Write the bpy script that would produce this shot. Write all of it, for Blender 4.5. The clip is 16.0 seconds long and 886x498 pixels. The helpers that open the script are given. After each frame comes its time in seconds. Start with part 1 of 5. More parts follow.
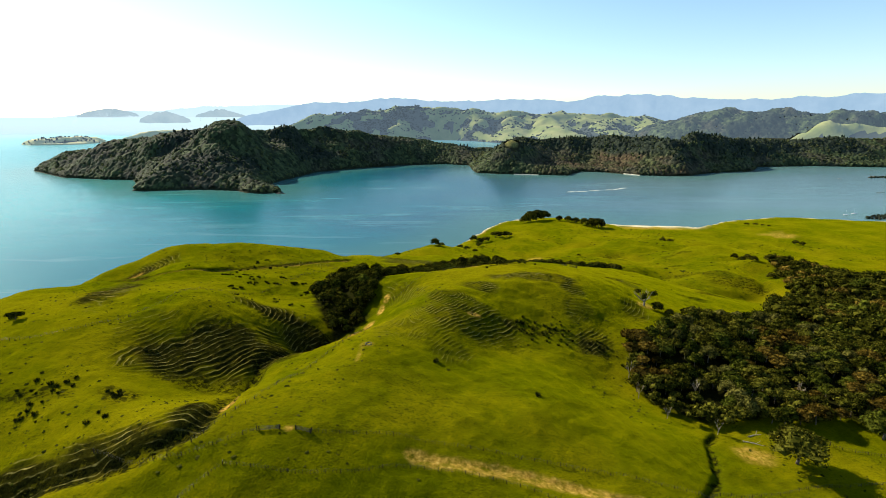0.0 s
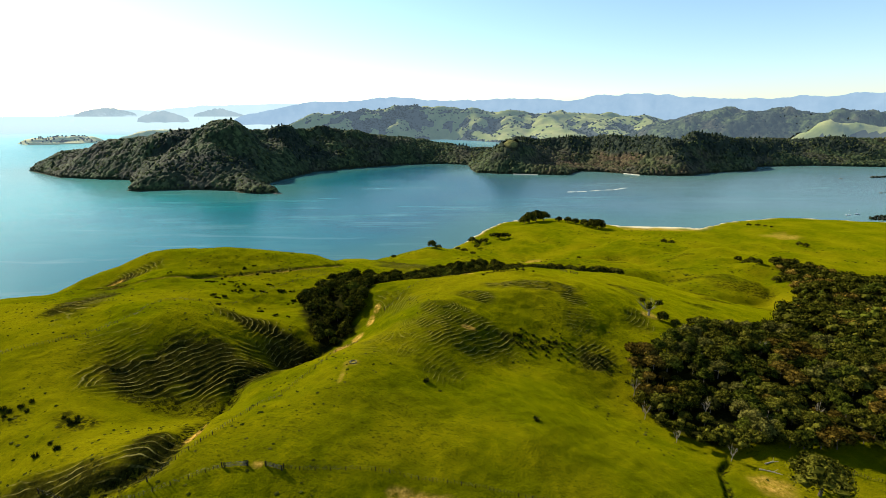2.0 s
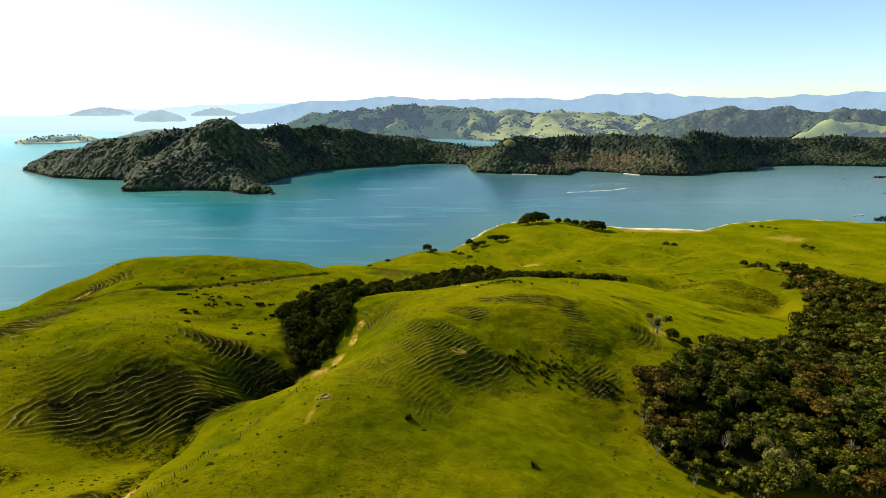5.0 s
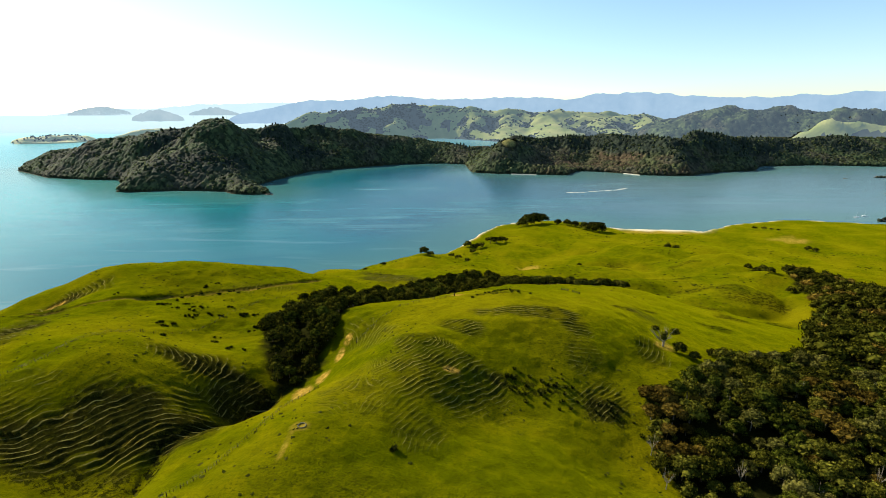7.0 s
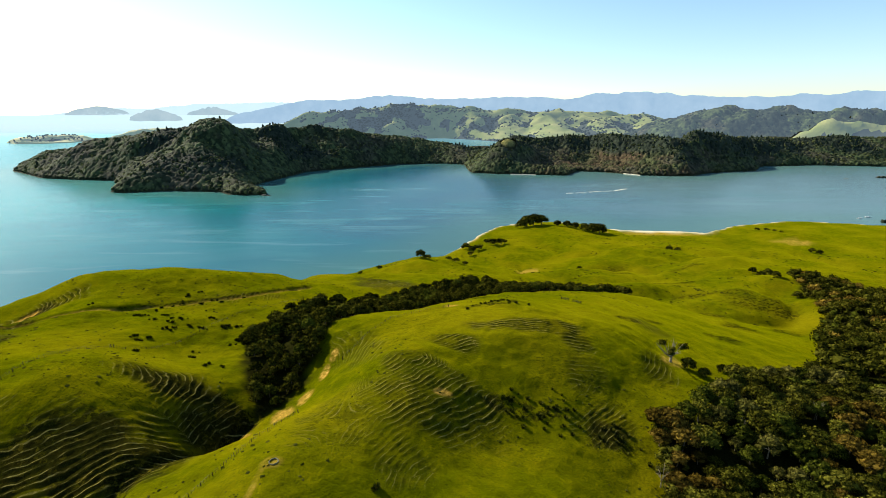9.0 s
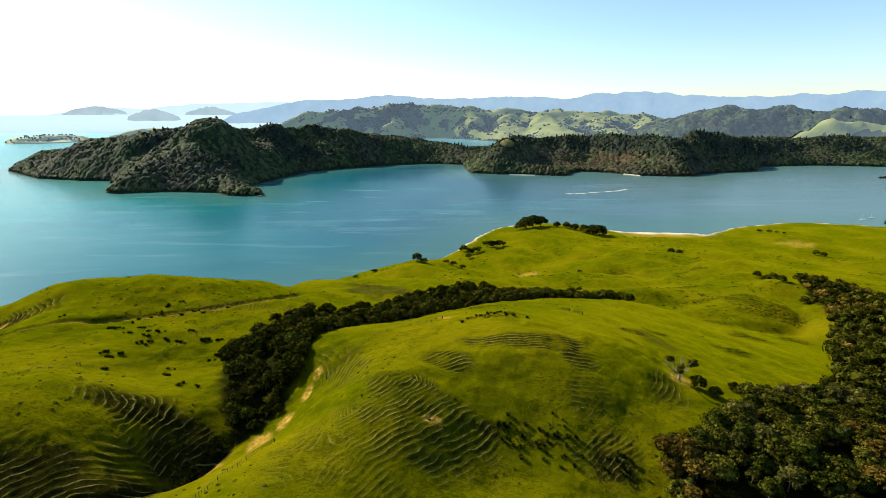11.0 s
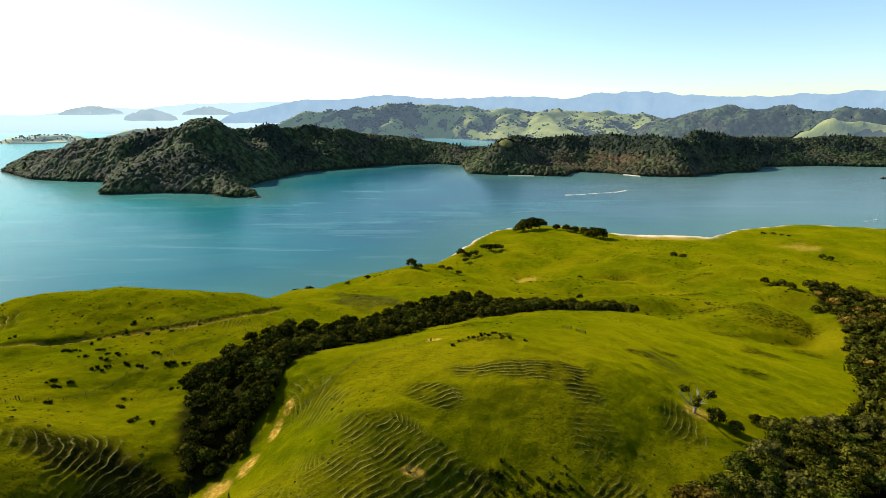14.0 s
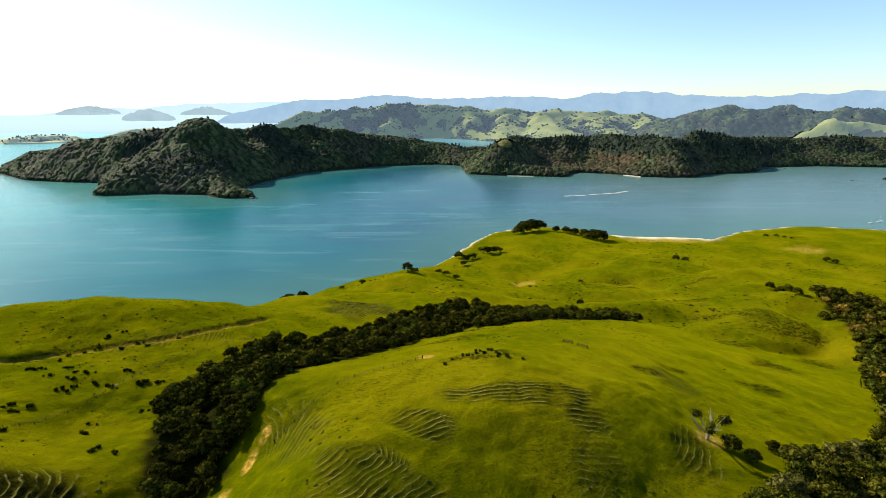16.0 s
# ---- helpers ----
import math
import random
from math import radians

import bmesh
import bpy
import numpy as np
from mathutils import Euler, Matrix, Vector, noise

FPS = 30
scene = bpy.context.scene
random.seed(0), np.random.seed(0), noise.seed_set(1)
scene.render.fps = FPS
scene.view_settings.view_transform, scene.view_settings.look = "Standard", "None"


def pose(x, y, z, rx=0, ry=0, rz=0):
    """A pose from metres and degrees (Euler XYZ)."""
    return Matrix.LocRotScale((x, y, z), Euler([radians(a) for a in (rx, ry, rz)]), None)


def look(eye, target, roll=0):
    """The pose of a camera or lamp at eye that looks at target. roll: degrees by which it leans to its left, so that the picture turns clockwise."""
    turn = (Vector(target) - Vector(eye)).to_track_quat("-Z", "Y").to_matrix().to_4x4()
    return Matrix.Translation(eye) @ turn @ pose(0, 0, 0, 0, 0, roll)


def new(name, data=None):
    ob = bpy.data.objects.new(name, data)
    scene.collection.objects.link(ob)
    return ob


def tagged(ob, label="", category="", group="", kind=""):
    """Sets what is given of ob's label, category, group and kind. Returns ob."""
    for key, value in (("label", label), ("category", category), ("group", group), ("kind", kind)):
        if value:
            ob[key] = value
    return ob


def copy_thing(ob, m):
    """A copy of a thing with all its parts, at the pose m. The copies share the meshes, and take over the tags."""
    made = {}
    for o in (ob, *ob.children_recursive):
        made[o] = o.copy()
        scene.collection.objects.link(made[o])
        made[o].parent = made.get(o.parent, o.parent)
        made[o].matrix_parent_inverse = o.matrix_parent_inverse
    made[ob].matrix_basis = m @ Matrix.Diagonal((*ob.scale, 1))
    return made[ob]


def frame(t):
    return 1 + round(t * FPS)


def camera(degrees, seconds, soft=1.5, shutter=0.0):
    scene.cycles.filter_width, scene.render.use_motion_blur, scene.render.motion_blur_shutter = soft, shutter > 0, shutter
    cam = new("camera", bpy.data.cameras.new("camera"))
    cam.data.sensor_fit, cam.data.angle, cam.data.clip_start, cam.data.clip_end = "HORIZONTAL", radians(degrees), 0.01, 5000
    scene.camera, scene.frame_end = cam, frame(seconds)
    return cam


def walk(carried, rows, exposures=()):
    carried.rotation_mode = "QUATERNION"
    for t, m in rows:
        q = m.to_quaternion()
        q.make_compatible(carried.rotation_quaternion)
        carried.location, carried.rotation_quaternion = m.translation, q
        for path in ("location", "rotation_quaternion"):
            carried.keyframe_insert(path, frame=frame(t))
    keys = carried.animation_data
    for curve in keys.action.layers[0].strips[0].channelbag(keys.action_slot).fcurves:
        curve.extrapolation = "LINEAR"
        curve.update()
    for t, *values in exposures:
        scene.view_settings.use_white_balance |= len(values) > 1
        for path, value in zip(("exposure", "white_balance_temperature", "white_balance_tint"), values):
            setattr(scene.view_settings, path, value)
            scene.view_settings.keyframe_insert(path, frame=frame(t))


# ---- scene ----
# ---------------------------------------------------------------- camera
cam = camera(84.0, 16.0, soft=0.6)
PATH = [
    (0.0, pose(0.00, 0.00, 203.00, 74.896, 0.0, 0.000)),
    (2.0, pose(2.79, 13.53, 203.05, 74.825, 0.0, -0.061)),
    (4.0, pose(5.56, 27.04, 203.12, 74.764, 0.0, -0.123)),
    (6.5, pose(9.00, 43.91, 203.25, 74.704, 0.0, -0.203)),
    (9.0, pose(12.41, 60.76, 203.42, 74.660, 0.0, -0.286)),
    (11.5, pose(15.79, 77.59, 203.63, 74.634, 0.0, -0.371)),
    (14.0, pose(19.14, 94.39, 203.88, 74.624, 0.0, -0.459)),
    (16.0, pose(21.80, 107.81, 204.11, 74.628, 0.0, -0.531)),
]
walk(cam, PATH)
EYE = 203.0        # the flight's height over the sea

# ---------------------------------------------------------------- sky and sun
SUN_AZ, SUN_EL = -53.0, 33.0      # degrees from +y towards +x, and above the horizon
world = bpy.data.worlds.new("sky")
scene.world = world
world.use_nodes = True
wn = world.node_tree
wn.nodes.clear()
w_out = wn.nodes.new("ShaderNodeOutputWorld")
w_bg = wn.nodes.new("ShaderNodeBackground")
w_sky = wn.nodes.new("ShaderNodeTexSky")
w_sky.sky_type, w_sky.sun_disc = "NISHITA", False
w_sky.sun_elevation, w_sky.sun_rotation = radians(SUN_EL), radians(SUN_AZ)
w_sky.altitude, w_sky.air_density, w_sky.dust_density, w_sky.ozone_density = 0.0, 1.0, 0.35, 2.2
w_bg.inputs["Strength"].default_value = 0.097
w_tint = wn.nodes.new("ShaderNodeMix")          # the clip's cool rendering of the sky
w_tint.data_type, w_tint.blend_type = "RGBA", "MULTIPLY"
w_tint.inputs[0].default_value = 1.0
w_tint.inputs[7].default_value = (0.92, 1.0, 0.99, 1.0)
wn.links.new(w_sky.outputs[0], w_tint.inputs[6])
wn.links.new(w_tint.outputs[2], w_bg.inputs[0])
wn.links.new(w_bg.outputs[0], w_out.inputs[0])
sun_data = bpy.data.lights.new("sun", "SUN")
sun_data.energy, sun_data.angle, sun_data.color = 5.0, radians(0.53), (1.0, 0.92, 0.74)
sun = new("sun", sun_data)
_az, _el = radians(SUN_AZ), radians(SUN_EL)
sun.matrix_basis = look((0, 0, 900), (-900 * math.sin(_az) * math.cos(_el), -900 * math.cos(_az) * math.cos(_el), 900 - 900 * math.sin(_el)))
scene.view_settings.exposure = 1.0


# ---------------------------------------------------------------- materials
class Nodes:
    """A material's node tree, with short ways to add and link nodes."""

    def __init__(self, name):
        self.mat = bpy.data.materials.new(name)
        self.mat.use_nodes = True
        self.t = self.mat.node_tree
        self.bsdf = self.t.nodes["Principled BSDF"]
        self.out = self.t.nodes["Material Output"]

    def add(self, kind, **inputs):
        n = self.t.nodes.new(kind)
        for k, v in inputs.items():
            self.set(n, k.replace("_", " "), v)
        return n

    def set(self, n, key, v):
        socket = n.inputs[int(key)] if key.isdigit() else n.inputs[key]
        if isinstance(v, bpy.types.NodeSocket):
            self.t.links.new(v, socket)
        else:
            socket.default_value = v

    def coords(self, scale=(1, 1, 1)):
        c = self.add("ShaderNodeNewGeometry")
        m = self.add("ShaderNodeMapping")
        self.set(m, "Vector", c.outputs["Position"])
        m.inputs["Scale"].default_value = scale
        return m.outputs[0]

    def noise(self, scale, detail=4.0, rough=0.55, vector=None, distort=0.0):
        n = self.add("ShaderNodeTexNoise", Scale=scale, Detail=detail, Roughness=rough, Distortion=distort)
        self.set(n, "Vector", vector if vector is not None else self.coords())
        return n.outputs["Fac"]

    def ramp(self, fac, *stops):
        r = self.add("ShaderNodeValToRGB")
        e = r.color_ramp.elements
        while len(e) < len(stops):
            e.new(0.5)
        for el, (p, c) in zip(e, stops):
            el.position = p
            el.color = (*c, 1) if not isinstance(c, (int, float)) else (c, c, c, 1)
        self.set(r, "Fac", fac)
        return r.outputs[0]

    def mix(self, fac, a, b, mode="MIX"):
        m = self.t.nodes.new("ShaderNodeMix")
        m.data_type, m.blend_type = "RGBA", mode
        for k, v in ((0, fac), (6, a), (7, b)):
            if isinstance(v, bpy.types.NodeSocket):
                self.t.links.new(v, m.inputs[k])
            else:
                m.inputs[k].default_value = v if isinstance(v, (int, float)) else (*v, 1)
        return m.outputs[2]

    def math(self, op, a, b=0.0, c=0.0):
        m = self.t.nodes.new("ShaderNodeMath")
        m.operation = op
        for k, v in enumerate((a, b, c)):
            if isinstance(v, bpy.types.NodeSocket):
                self.t.links.new(v, m.inputs[k])
            else:
                m.inputs[k].default_value = v
        return m.outputs[0]

    def attr(self, name):
        a = self.t.nodes.new("ShaderNodeAttribute")
        a.attribute_name = name
        return a.outputs["Fac"]

    def bump(self, height, strength, distance):
        b = self.add("ShaderNodeBump", Strength=strength, Distance=distance, Height=height)
        self.set(self.bsdf, "Normal", b.outputs[0])

    def done(self, color, rough=0.8, spec=0.3, metal=0.0):
        self.set(self.bsdf, "Base Color", color if isinstance(color, bpy.types.NodeSocket) else (*color, 1))
        self.set(self.bsdf, "Roughness", rough)
        self.set(self.bsdf, "Specular IOR Level", spec)
        self.set(self.bsdf, "Metallic", metal)
        return self.mat


def make_pasture():
    n = Nodes("pasture")
    big = n.noise(0.018, 3.0, 0.6)
    mid = n.noise(0.16, 5.0, 0.65)
    fine = n.noise(1.6, 4.0, 0.7)
    grass = n.ramp(mid, (0.28, (0.028, 0.036, 0.0002)), (0.50, (0.052, 0.059, 0.0003)), (0.74, (0.098, 0.092, 0.0005)))
    dry = n.ramp(fine, (0.3, (0.120, 0.102, 0.001)), (0.7, (0.190, 0.145, 0.003)))
    col = n.mix(n.math("MULTIPLY", n.ramp(big, (0.42, 0.0), (0.66, 1.0)), 0.55), grass, dry)
    col = n.mix(n.math("MULTIPLY", n.ramp(fine, (0.30, 1.0), (0.48, 0.0)), 0.42), col, (0.016, 0.028, 0.003))
    # dashes of coarse grass along the slopes
    dash = n.math("MULTIPLY", n.ramp(n.noise(1.1, 4.0, 0.75, n.coords((0.50, 1.0, 0.6))), (0.54, 0.0), (0.60, 1.0)), n.ramp(n.noise(0.035, 4.0, 0.65), (0.44, 0.03), (0.60, 0.62)))
    col = n.mix(dash, col, n.ramp(fine, (0.3, (0.010, 0.013, 0.001)), (0.7, (0.030, 0.032, 0.003))))
    # rank dark growth plus shade painted on steep risers, bare clay slips, shore sand
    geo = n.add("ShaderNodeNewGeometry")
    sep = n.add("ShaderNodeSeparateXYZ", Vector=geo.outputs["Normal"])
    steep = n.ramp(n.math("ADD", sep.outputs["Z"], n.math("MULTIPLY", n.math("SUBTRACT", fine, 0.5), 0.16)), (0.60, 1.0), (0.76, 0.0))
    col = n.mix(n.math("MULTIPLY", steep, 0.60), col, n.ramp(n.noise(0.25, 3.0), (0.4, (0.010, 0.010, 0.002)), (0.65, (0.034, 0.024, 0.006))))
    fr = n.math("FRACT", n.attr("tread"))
    stepped = n.math("MULTIPLY", n.attr("terrace"), n.ramp(n.noise(0.13, 4.0, 0.65), (0.39, 0.03), (0.56, 1.0)))
    # dark band under each track: the riser's growth with its shadow painted in
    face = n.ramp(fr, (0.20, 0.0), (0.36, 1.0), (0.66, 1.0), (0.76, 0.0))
    col = n.mix(n.math("MULTIPLY", n.math("MULTIPLY", face, stepped), n.ramp(n.noise(0.45, 4.0, 0.7), (0.30, 0.35), (0.52, 1.0))), col, n.ramp(n.noise(0.8, 4.0, 0.7), (0.35, (0.008, 0.010, 0.001)), (0.70, (0.036, 0.036, 0.003))))
    col = n.mix(n.math("MULTIPLY", stepped, 0.30), col, (0.022, 0.028, 0.002))
    # rank growth, its black tones deepened to stand in for missing shadow
    rank_dark = n.attr("rank_dark")
    col = n.mix(n.math("MULTIPLY", rank_dark, n.math("MULTIPLY", n.attr("terrace"), 0.8)), col, n.ramp(mid, (0.35, (0.022, 0.022, 0.002)), (0.65, (0.062, 0.044, 0.006))))
    col = n.mix(n.math("MULTIPLY", rank_dark, n.ramp(n.math("ADD", n.noise(0.42, 5.0, 0.75, None, 0.4), n.math("MULTIPLY_ADD", n.attr("terrace"), 0.10, -0.10)), (0.38, 0.0), (0.45, 0.97))), col, n.ramp(n.noise(1.3, 3.0, 0.7), (0.40, (0.003, 0.004, 0.001)), (0.70, (0.018, 0.019, 0.003))))
    # pale line on each tread: the sheep path, its sunlit edge painted in
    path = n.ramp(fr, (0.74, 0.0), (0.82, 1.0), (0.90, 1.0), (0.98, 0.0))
    col = n.mix(n.math("MULTIPLY", path, n.math("MULTIPLY", stepped, n.ramp(n.noise(0.28, 4.0, 0.7), (0.40, 0.08), (0.56, 0.85)))), col, n.ramp(fine, (0.3, (0.13, 0.115, 0.024)), (0.7, (0.25, 0.205, 0.070))))
    # near-black colour over the ground inside the bush outlines
    col = n.mix(n.attr("bush_floor"), col, n.ramp(fine, (0.3, (0.004, 0.005, 0.001)), (0.7, (0.020, 0.020, 0.004))))
    clay = n.attr("clay")
    earth = n.ramp(n.noise(0.7, 5.0, 0.7), (0.3, (0.15, 0.080, 0.012)), (0.6, (0.33, 0.200, 0.035)), (0.8, (0.50, 0.36, 0.12)))
    col = n.mix(n.math("MULTIPLY", clay, n.ramp(n.noise(0.35, 4.0, 0.7), (0.34, 0.15), (0.60, 1.0))), col, earth)
    sand = n.attr("sand")
    col = n.mix(sand, col, n.ramp(n.noise(0.3, 4.0), (0.3, (0.42, 0.33, 0.20)), (0.7, (0.66, 0.58, 0.44))))
    n.bump(n.math("ADD", fine, n.math("MULTIPLY", mid, 2.0)), 0.55, 0.5)
    # grass blades catch the low light when seen along the ground
    bare = n.math("MAXIMUM", n.attr("rank_dark"), n.math("MAXIMUM", n.attr("bush_floor"), n.attr("terrace")))
    n.set(n.bsdf, "Sheen Weight", n.math("MULTIPLY_ADD", bare, -0.22, 0.22))
    n.set(n.bsdf, "Sheen Roughness", 0.45)
    n.set(n.bsdf, "Sheen Tint", (0.48, 0.48, 0.0, 1))
    return n.done(col, 0.9, 0.0)


def make_sea():
    n = Nodes("sea_water")
    pos = n.add("ShaderNodeNewGeometry").outputs["Position"]
    sep = n.add("ShaderNodeSeparateXYZ", Vector=pos)
    # shoals: pale turquoise to the open side, grey-green over the mud flats of the harbour
    side = n.math("ADD", sep.outputs["X"], n.math("MULTIPLY", sep.outputs["Y"], 0.05))
    shoal = n.noise(0.0022, 4.0, 0.6, n.coords((1, 1.7, 1)))
    side = n.math("ADD", side, n.math("MULTIPLY", n.math("SUBTRACT", shoal, 0.5), 700.0))
    depth = n.math("MULTIPLY_ADD", side, 1 / 2200.0, 0.5)
    col = n.ramp(depth, (0.10, (0.001, 0.170, 0.172)), (0.32, (0.002, 0.100, 0.118)), (0.54, (0.007, 0.058, 0.088)), (0.85, (0.085, 0.150, 0.165)))
    bars = n.noise(0.0045, 4.0, 0.6, n.coords((0.5, 1.5, 1)), 0.8)
    col = n.mix(n.math("MULTIPLY", n.ramp(bars, (0.52, 0.0), (0.68, 1.0)), 0.35), col, (0.040, 0.150, 0.145))
    streak = n.noise(0.010, 4.0, 0.6, n.coords((0.35, 2.2, 1)), 0.6)
    col = n.mix(n.math("MULTIPLY", n.ramp(streak, (0.57, 0.0), (0.70, 1.0)), 0.45), col, (0.10, 0.20, 0.20))
    shallow = n.attr("shallow")
    col = n.mix(n.math("MULTIPLY", shallow, 0.55), col, (0.055, 0.130, 0.100))
    chop = n.noise(0.35, 3.0, 0.6, n.coords((1.0, 1.6, 1)))
    swell = n.noise(0.03, 2.0, 0.5, n.coords((0.7, 1.6, 1)))
    n.bump(n.math("ADD", chop, swell), 0.16, 0.6)
    # past three kilometres bright haze is put into the water as emission (a backdrop)
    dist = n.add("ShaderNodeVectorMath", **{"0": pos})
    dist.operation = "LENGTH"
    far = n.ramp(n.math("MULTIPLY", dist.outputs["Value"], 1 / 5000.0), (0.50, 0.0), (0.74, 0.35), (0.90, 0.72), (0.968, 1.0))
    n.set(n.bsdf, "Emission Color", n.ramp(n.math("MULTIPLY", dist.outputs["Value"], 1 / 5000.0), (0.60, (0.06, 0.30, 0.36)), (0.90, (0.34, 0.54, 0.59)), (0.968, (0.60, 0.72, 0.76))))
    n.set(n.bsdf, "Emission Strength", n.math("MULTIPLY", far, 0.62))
    return n.done(col, 0.22, 0.055)


def make_leaves(name, dark, mid, light, scale=0.12):
    n = Nodes(name)
    rnd = n.add("ShaderNodeNewGeometry").outputs["Random Per Island"]
    ob = n.add("ShaderNodeObjectInfo").outputs["Random"]
    patch = n.noise(scale, 3.0, 0.6)
    v = n.math("ADD", n.math("MULTIPLY", rnd, 0.45), n.math("ADD", n.math("MULTIPLY", patch, 0.6), n.math("MULTIPLY", ob, 0.25)))
    col = n.ramp(v, (0.25, dark), (0.60, mid), (0.98, light))
    return n.done(col, 0.85, 0.0)


def make_plain(name, low, high, scale, rough=0.8, spec=0.3, metal=0.0, bump=0.0):
    n = Nodes(name)
    v = n.noise(scale, 4.0, 0.65, n.add("ShaderNodeTexCoord").outputs["Object"])
    if bump:
        n.bump(v, bump, 0.05)
    return n.done(n.ramp(v, (0.3, low), (0.7, high)), rough, spec, metal)


def make_far_hill(name, grass, wood, scale, share):
    """Distant farm hills: pale pasture with dark bush in the folds."""
    n = Nodes(name)
    fine = n.noise(scale * 9, 4.0, 0.7)
    g = n.mix(n.ramp(n.noise(scale * 3, 4.0), (0.35, 0.0), (0.65, 1.0)), grass, tuple(c * k for c, k in zip(grass, (0.62, 0.74, 0.6))))
    m = n.math("ADD", n.attr("bush"), n.math("MULTIPLY", n.math("SUBTRACT", fine, 0.5), 0.5))
    col = n.mix(n.ramp(m, (share - 0.04, 0.0), (share + 0.04, 1.0)), g, n.mix(fine, wood, tuple(c * 0.5 for c in wood)))
    n.bump(fine, 0.4, 6.0)
    # past three kilometres the hazy distance is put in as bluish emission
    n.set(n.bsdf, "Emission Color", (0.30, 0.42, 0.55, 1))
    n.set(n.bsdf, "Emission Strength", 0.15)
    return n.done(col, 0.9, 0.05)


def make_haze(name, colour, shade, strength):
    """Ranges and isles on the horizon, a backdrop with haze put in as emission."""
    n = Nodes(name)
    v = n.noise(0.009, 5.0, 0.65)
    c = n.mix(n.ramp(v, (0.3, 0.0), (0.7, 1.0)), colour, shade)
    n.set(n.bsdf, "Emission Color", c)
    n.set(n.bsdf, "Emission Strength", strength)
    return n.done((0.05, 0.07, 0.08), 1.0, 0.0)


PASTURE = make_pasture()
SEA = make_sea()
def make_canopy(name, haze):
    """A closed canopy of far crowns: each crown its own tone, with green and brown stands."""
    n = Nodes(name)
    v = n.math("ADD", n.math("MULTIPLY", n.attr("tone"), 0.50), n.math("MULTIPLY", n.noise(0.09, 4.0, 0.7), 0.5))
    stand_of = n.noise(0.006, 4.0, 0.6)
    green = n.ramp(v, (0.22, (0.010, 0.016, 0.008)), (0.50, (0.034, 0.046, 0.020)), (0.85, (0.085, 0.108, 0.040)))
    brown = n.ramp(v, (0.22, (0.012, 0.014, 0.009)), (0.50, (0.042, 0.042, 0.026)), (0.85, (0.082, 0.078, 0.048)))
    pine = n.ramp(v, (0.25, (0.008, 0.012, 0.009)), (0.75, (0.032, 0.042, 0.026)))
    heath = n.ramp(v, (0.22, (0.020, 0.015, 0.008)), (0.50, (0.062, 0.044, 0.024)), (0.85, (0.115, 0.082, 0.045)))
    n.bump(n.noise(0.28, 3.0, 0.7), 0.7, 2.0)
    # haze: strength of the bluish air glow given to the canopy
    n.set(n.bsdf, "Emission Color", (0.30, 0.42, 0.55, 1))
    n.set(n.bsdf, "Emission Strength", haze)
    return n.done(n.mix(n.attr("pine"), n.mix(n.ramp(stand_of, (0.50, 0.0), (0.62, 1.0)), n.mix(n.math("MULTIPLY", n.attr("heath"), n.ramp(n.noise(0.012, 3.0), (0.40, 0.2), (0.55, 1.0))), green, heath), brown), pine), 0.85, 0.05)


WOOD_FAR = make_canopy("far_woods", 0.0)
def make_wooded():
    n = Nodes("wooded_slope")
    v = n.noise(0.02, 4.0, 0.65)
    col = n.ramp(v, (0.3, (0.016, 0.018, 0.009)), (0.7, (0.034, 0.035, 0.018)))
    off = n.add("ShaderNodeVectorMath", **{"0": n.add("ShaderNodeNewGeometry").outputs["Position"]})
    off.operation = "DISTANCE"
    off.inputs[1].default_value = (262, 1915, 108)
    top = n.ramp(n.math("ADD", n.math("MULTIPLY", off.outputs["Value"], 0.01), n.math("MULTIPLY", v, 0.2)), (0.30, 1.0), (0.42, 0.0))
    return n.done(n.mix(top, col, n.ramp(n.noise(0.15, 4.0, 0.7), (0.35, (0.060, 0.062, 0.020)), (0.60, (0.20, 0.18, 0.06)))), 0.95, 0.05)


SOIL_FAR = make_wooded()
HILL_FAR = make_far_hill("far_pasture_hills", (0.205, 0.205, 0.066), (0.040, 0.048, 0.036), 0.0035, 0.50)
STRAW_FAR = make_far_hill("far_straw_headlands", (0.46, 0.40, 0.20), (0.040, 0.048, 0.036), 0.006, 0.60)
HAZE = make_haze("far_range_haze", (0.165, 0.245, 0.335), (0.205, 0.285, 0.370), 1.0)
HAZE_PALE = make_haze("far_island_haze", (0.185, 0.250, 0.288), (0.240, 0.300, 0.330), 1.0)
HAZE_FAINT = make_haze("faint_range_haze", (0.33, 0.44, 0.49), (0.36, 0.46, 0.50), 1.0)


# ---------------------------------------------------------------- mesh helpers
def mesh_from(name, verts, faces, material, smooth=False):
    """A mesh from arrays: verts (n, 3), faces (m, 3 or 4)."""
    verts, faces = np.asarray(verts, np.float32), np.asarray(faces, np.int32)
    me = bpy.data.meshes.new(name)
    me.vertices.add(len(verts))
    me.vertices.foreach_set("co", verts.ravel())
    k = faces.shape[1]
    me.loops.add(faces.size)
    me.loops.foreach_set("vertex_index", faces.ravel())
    me.polygons.add(len(faces))
    me.polygons.foreach_set("loop_start", np.arange(0, faces.size, k, dtype=np.int32))
    me.polygons.foreach_set("loop_total", np.full(len(faces), k, np.int32))
    me.polygons.foreach_set("use_smooth", np.full(len(faces), smooth, bool))
    me.update(calc_edges=True)
    me.materials.append(material)
    return me


def add_attr(me, name, values):
    a = me.attributes.new(name, "FLOAT", "POINT")
    a.data.foreach_set("value", np.asarray(values, np.float32).ravel())


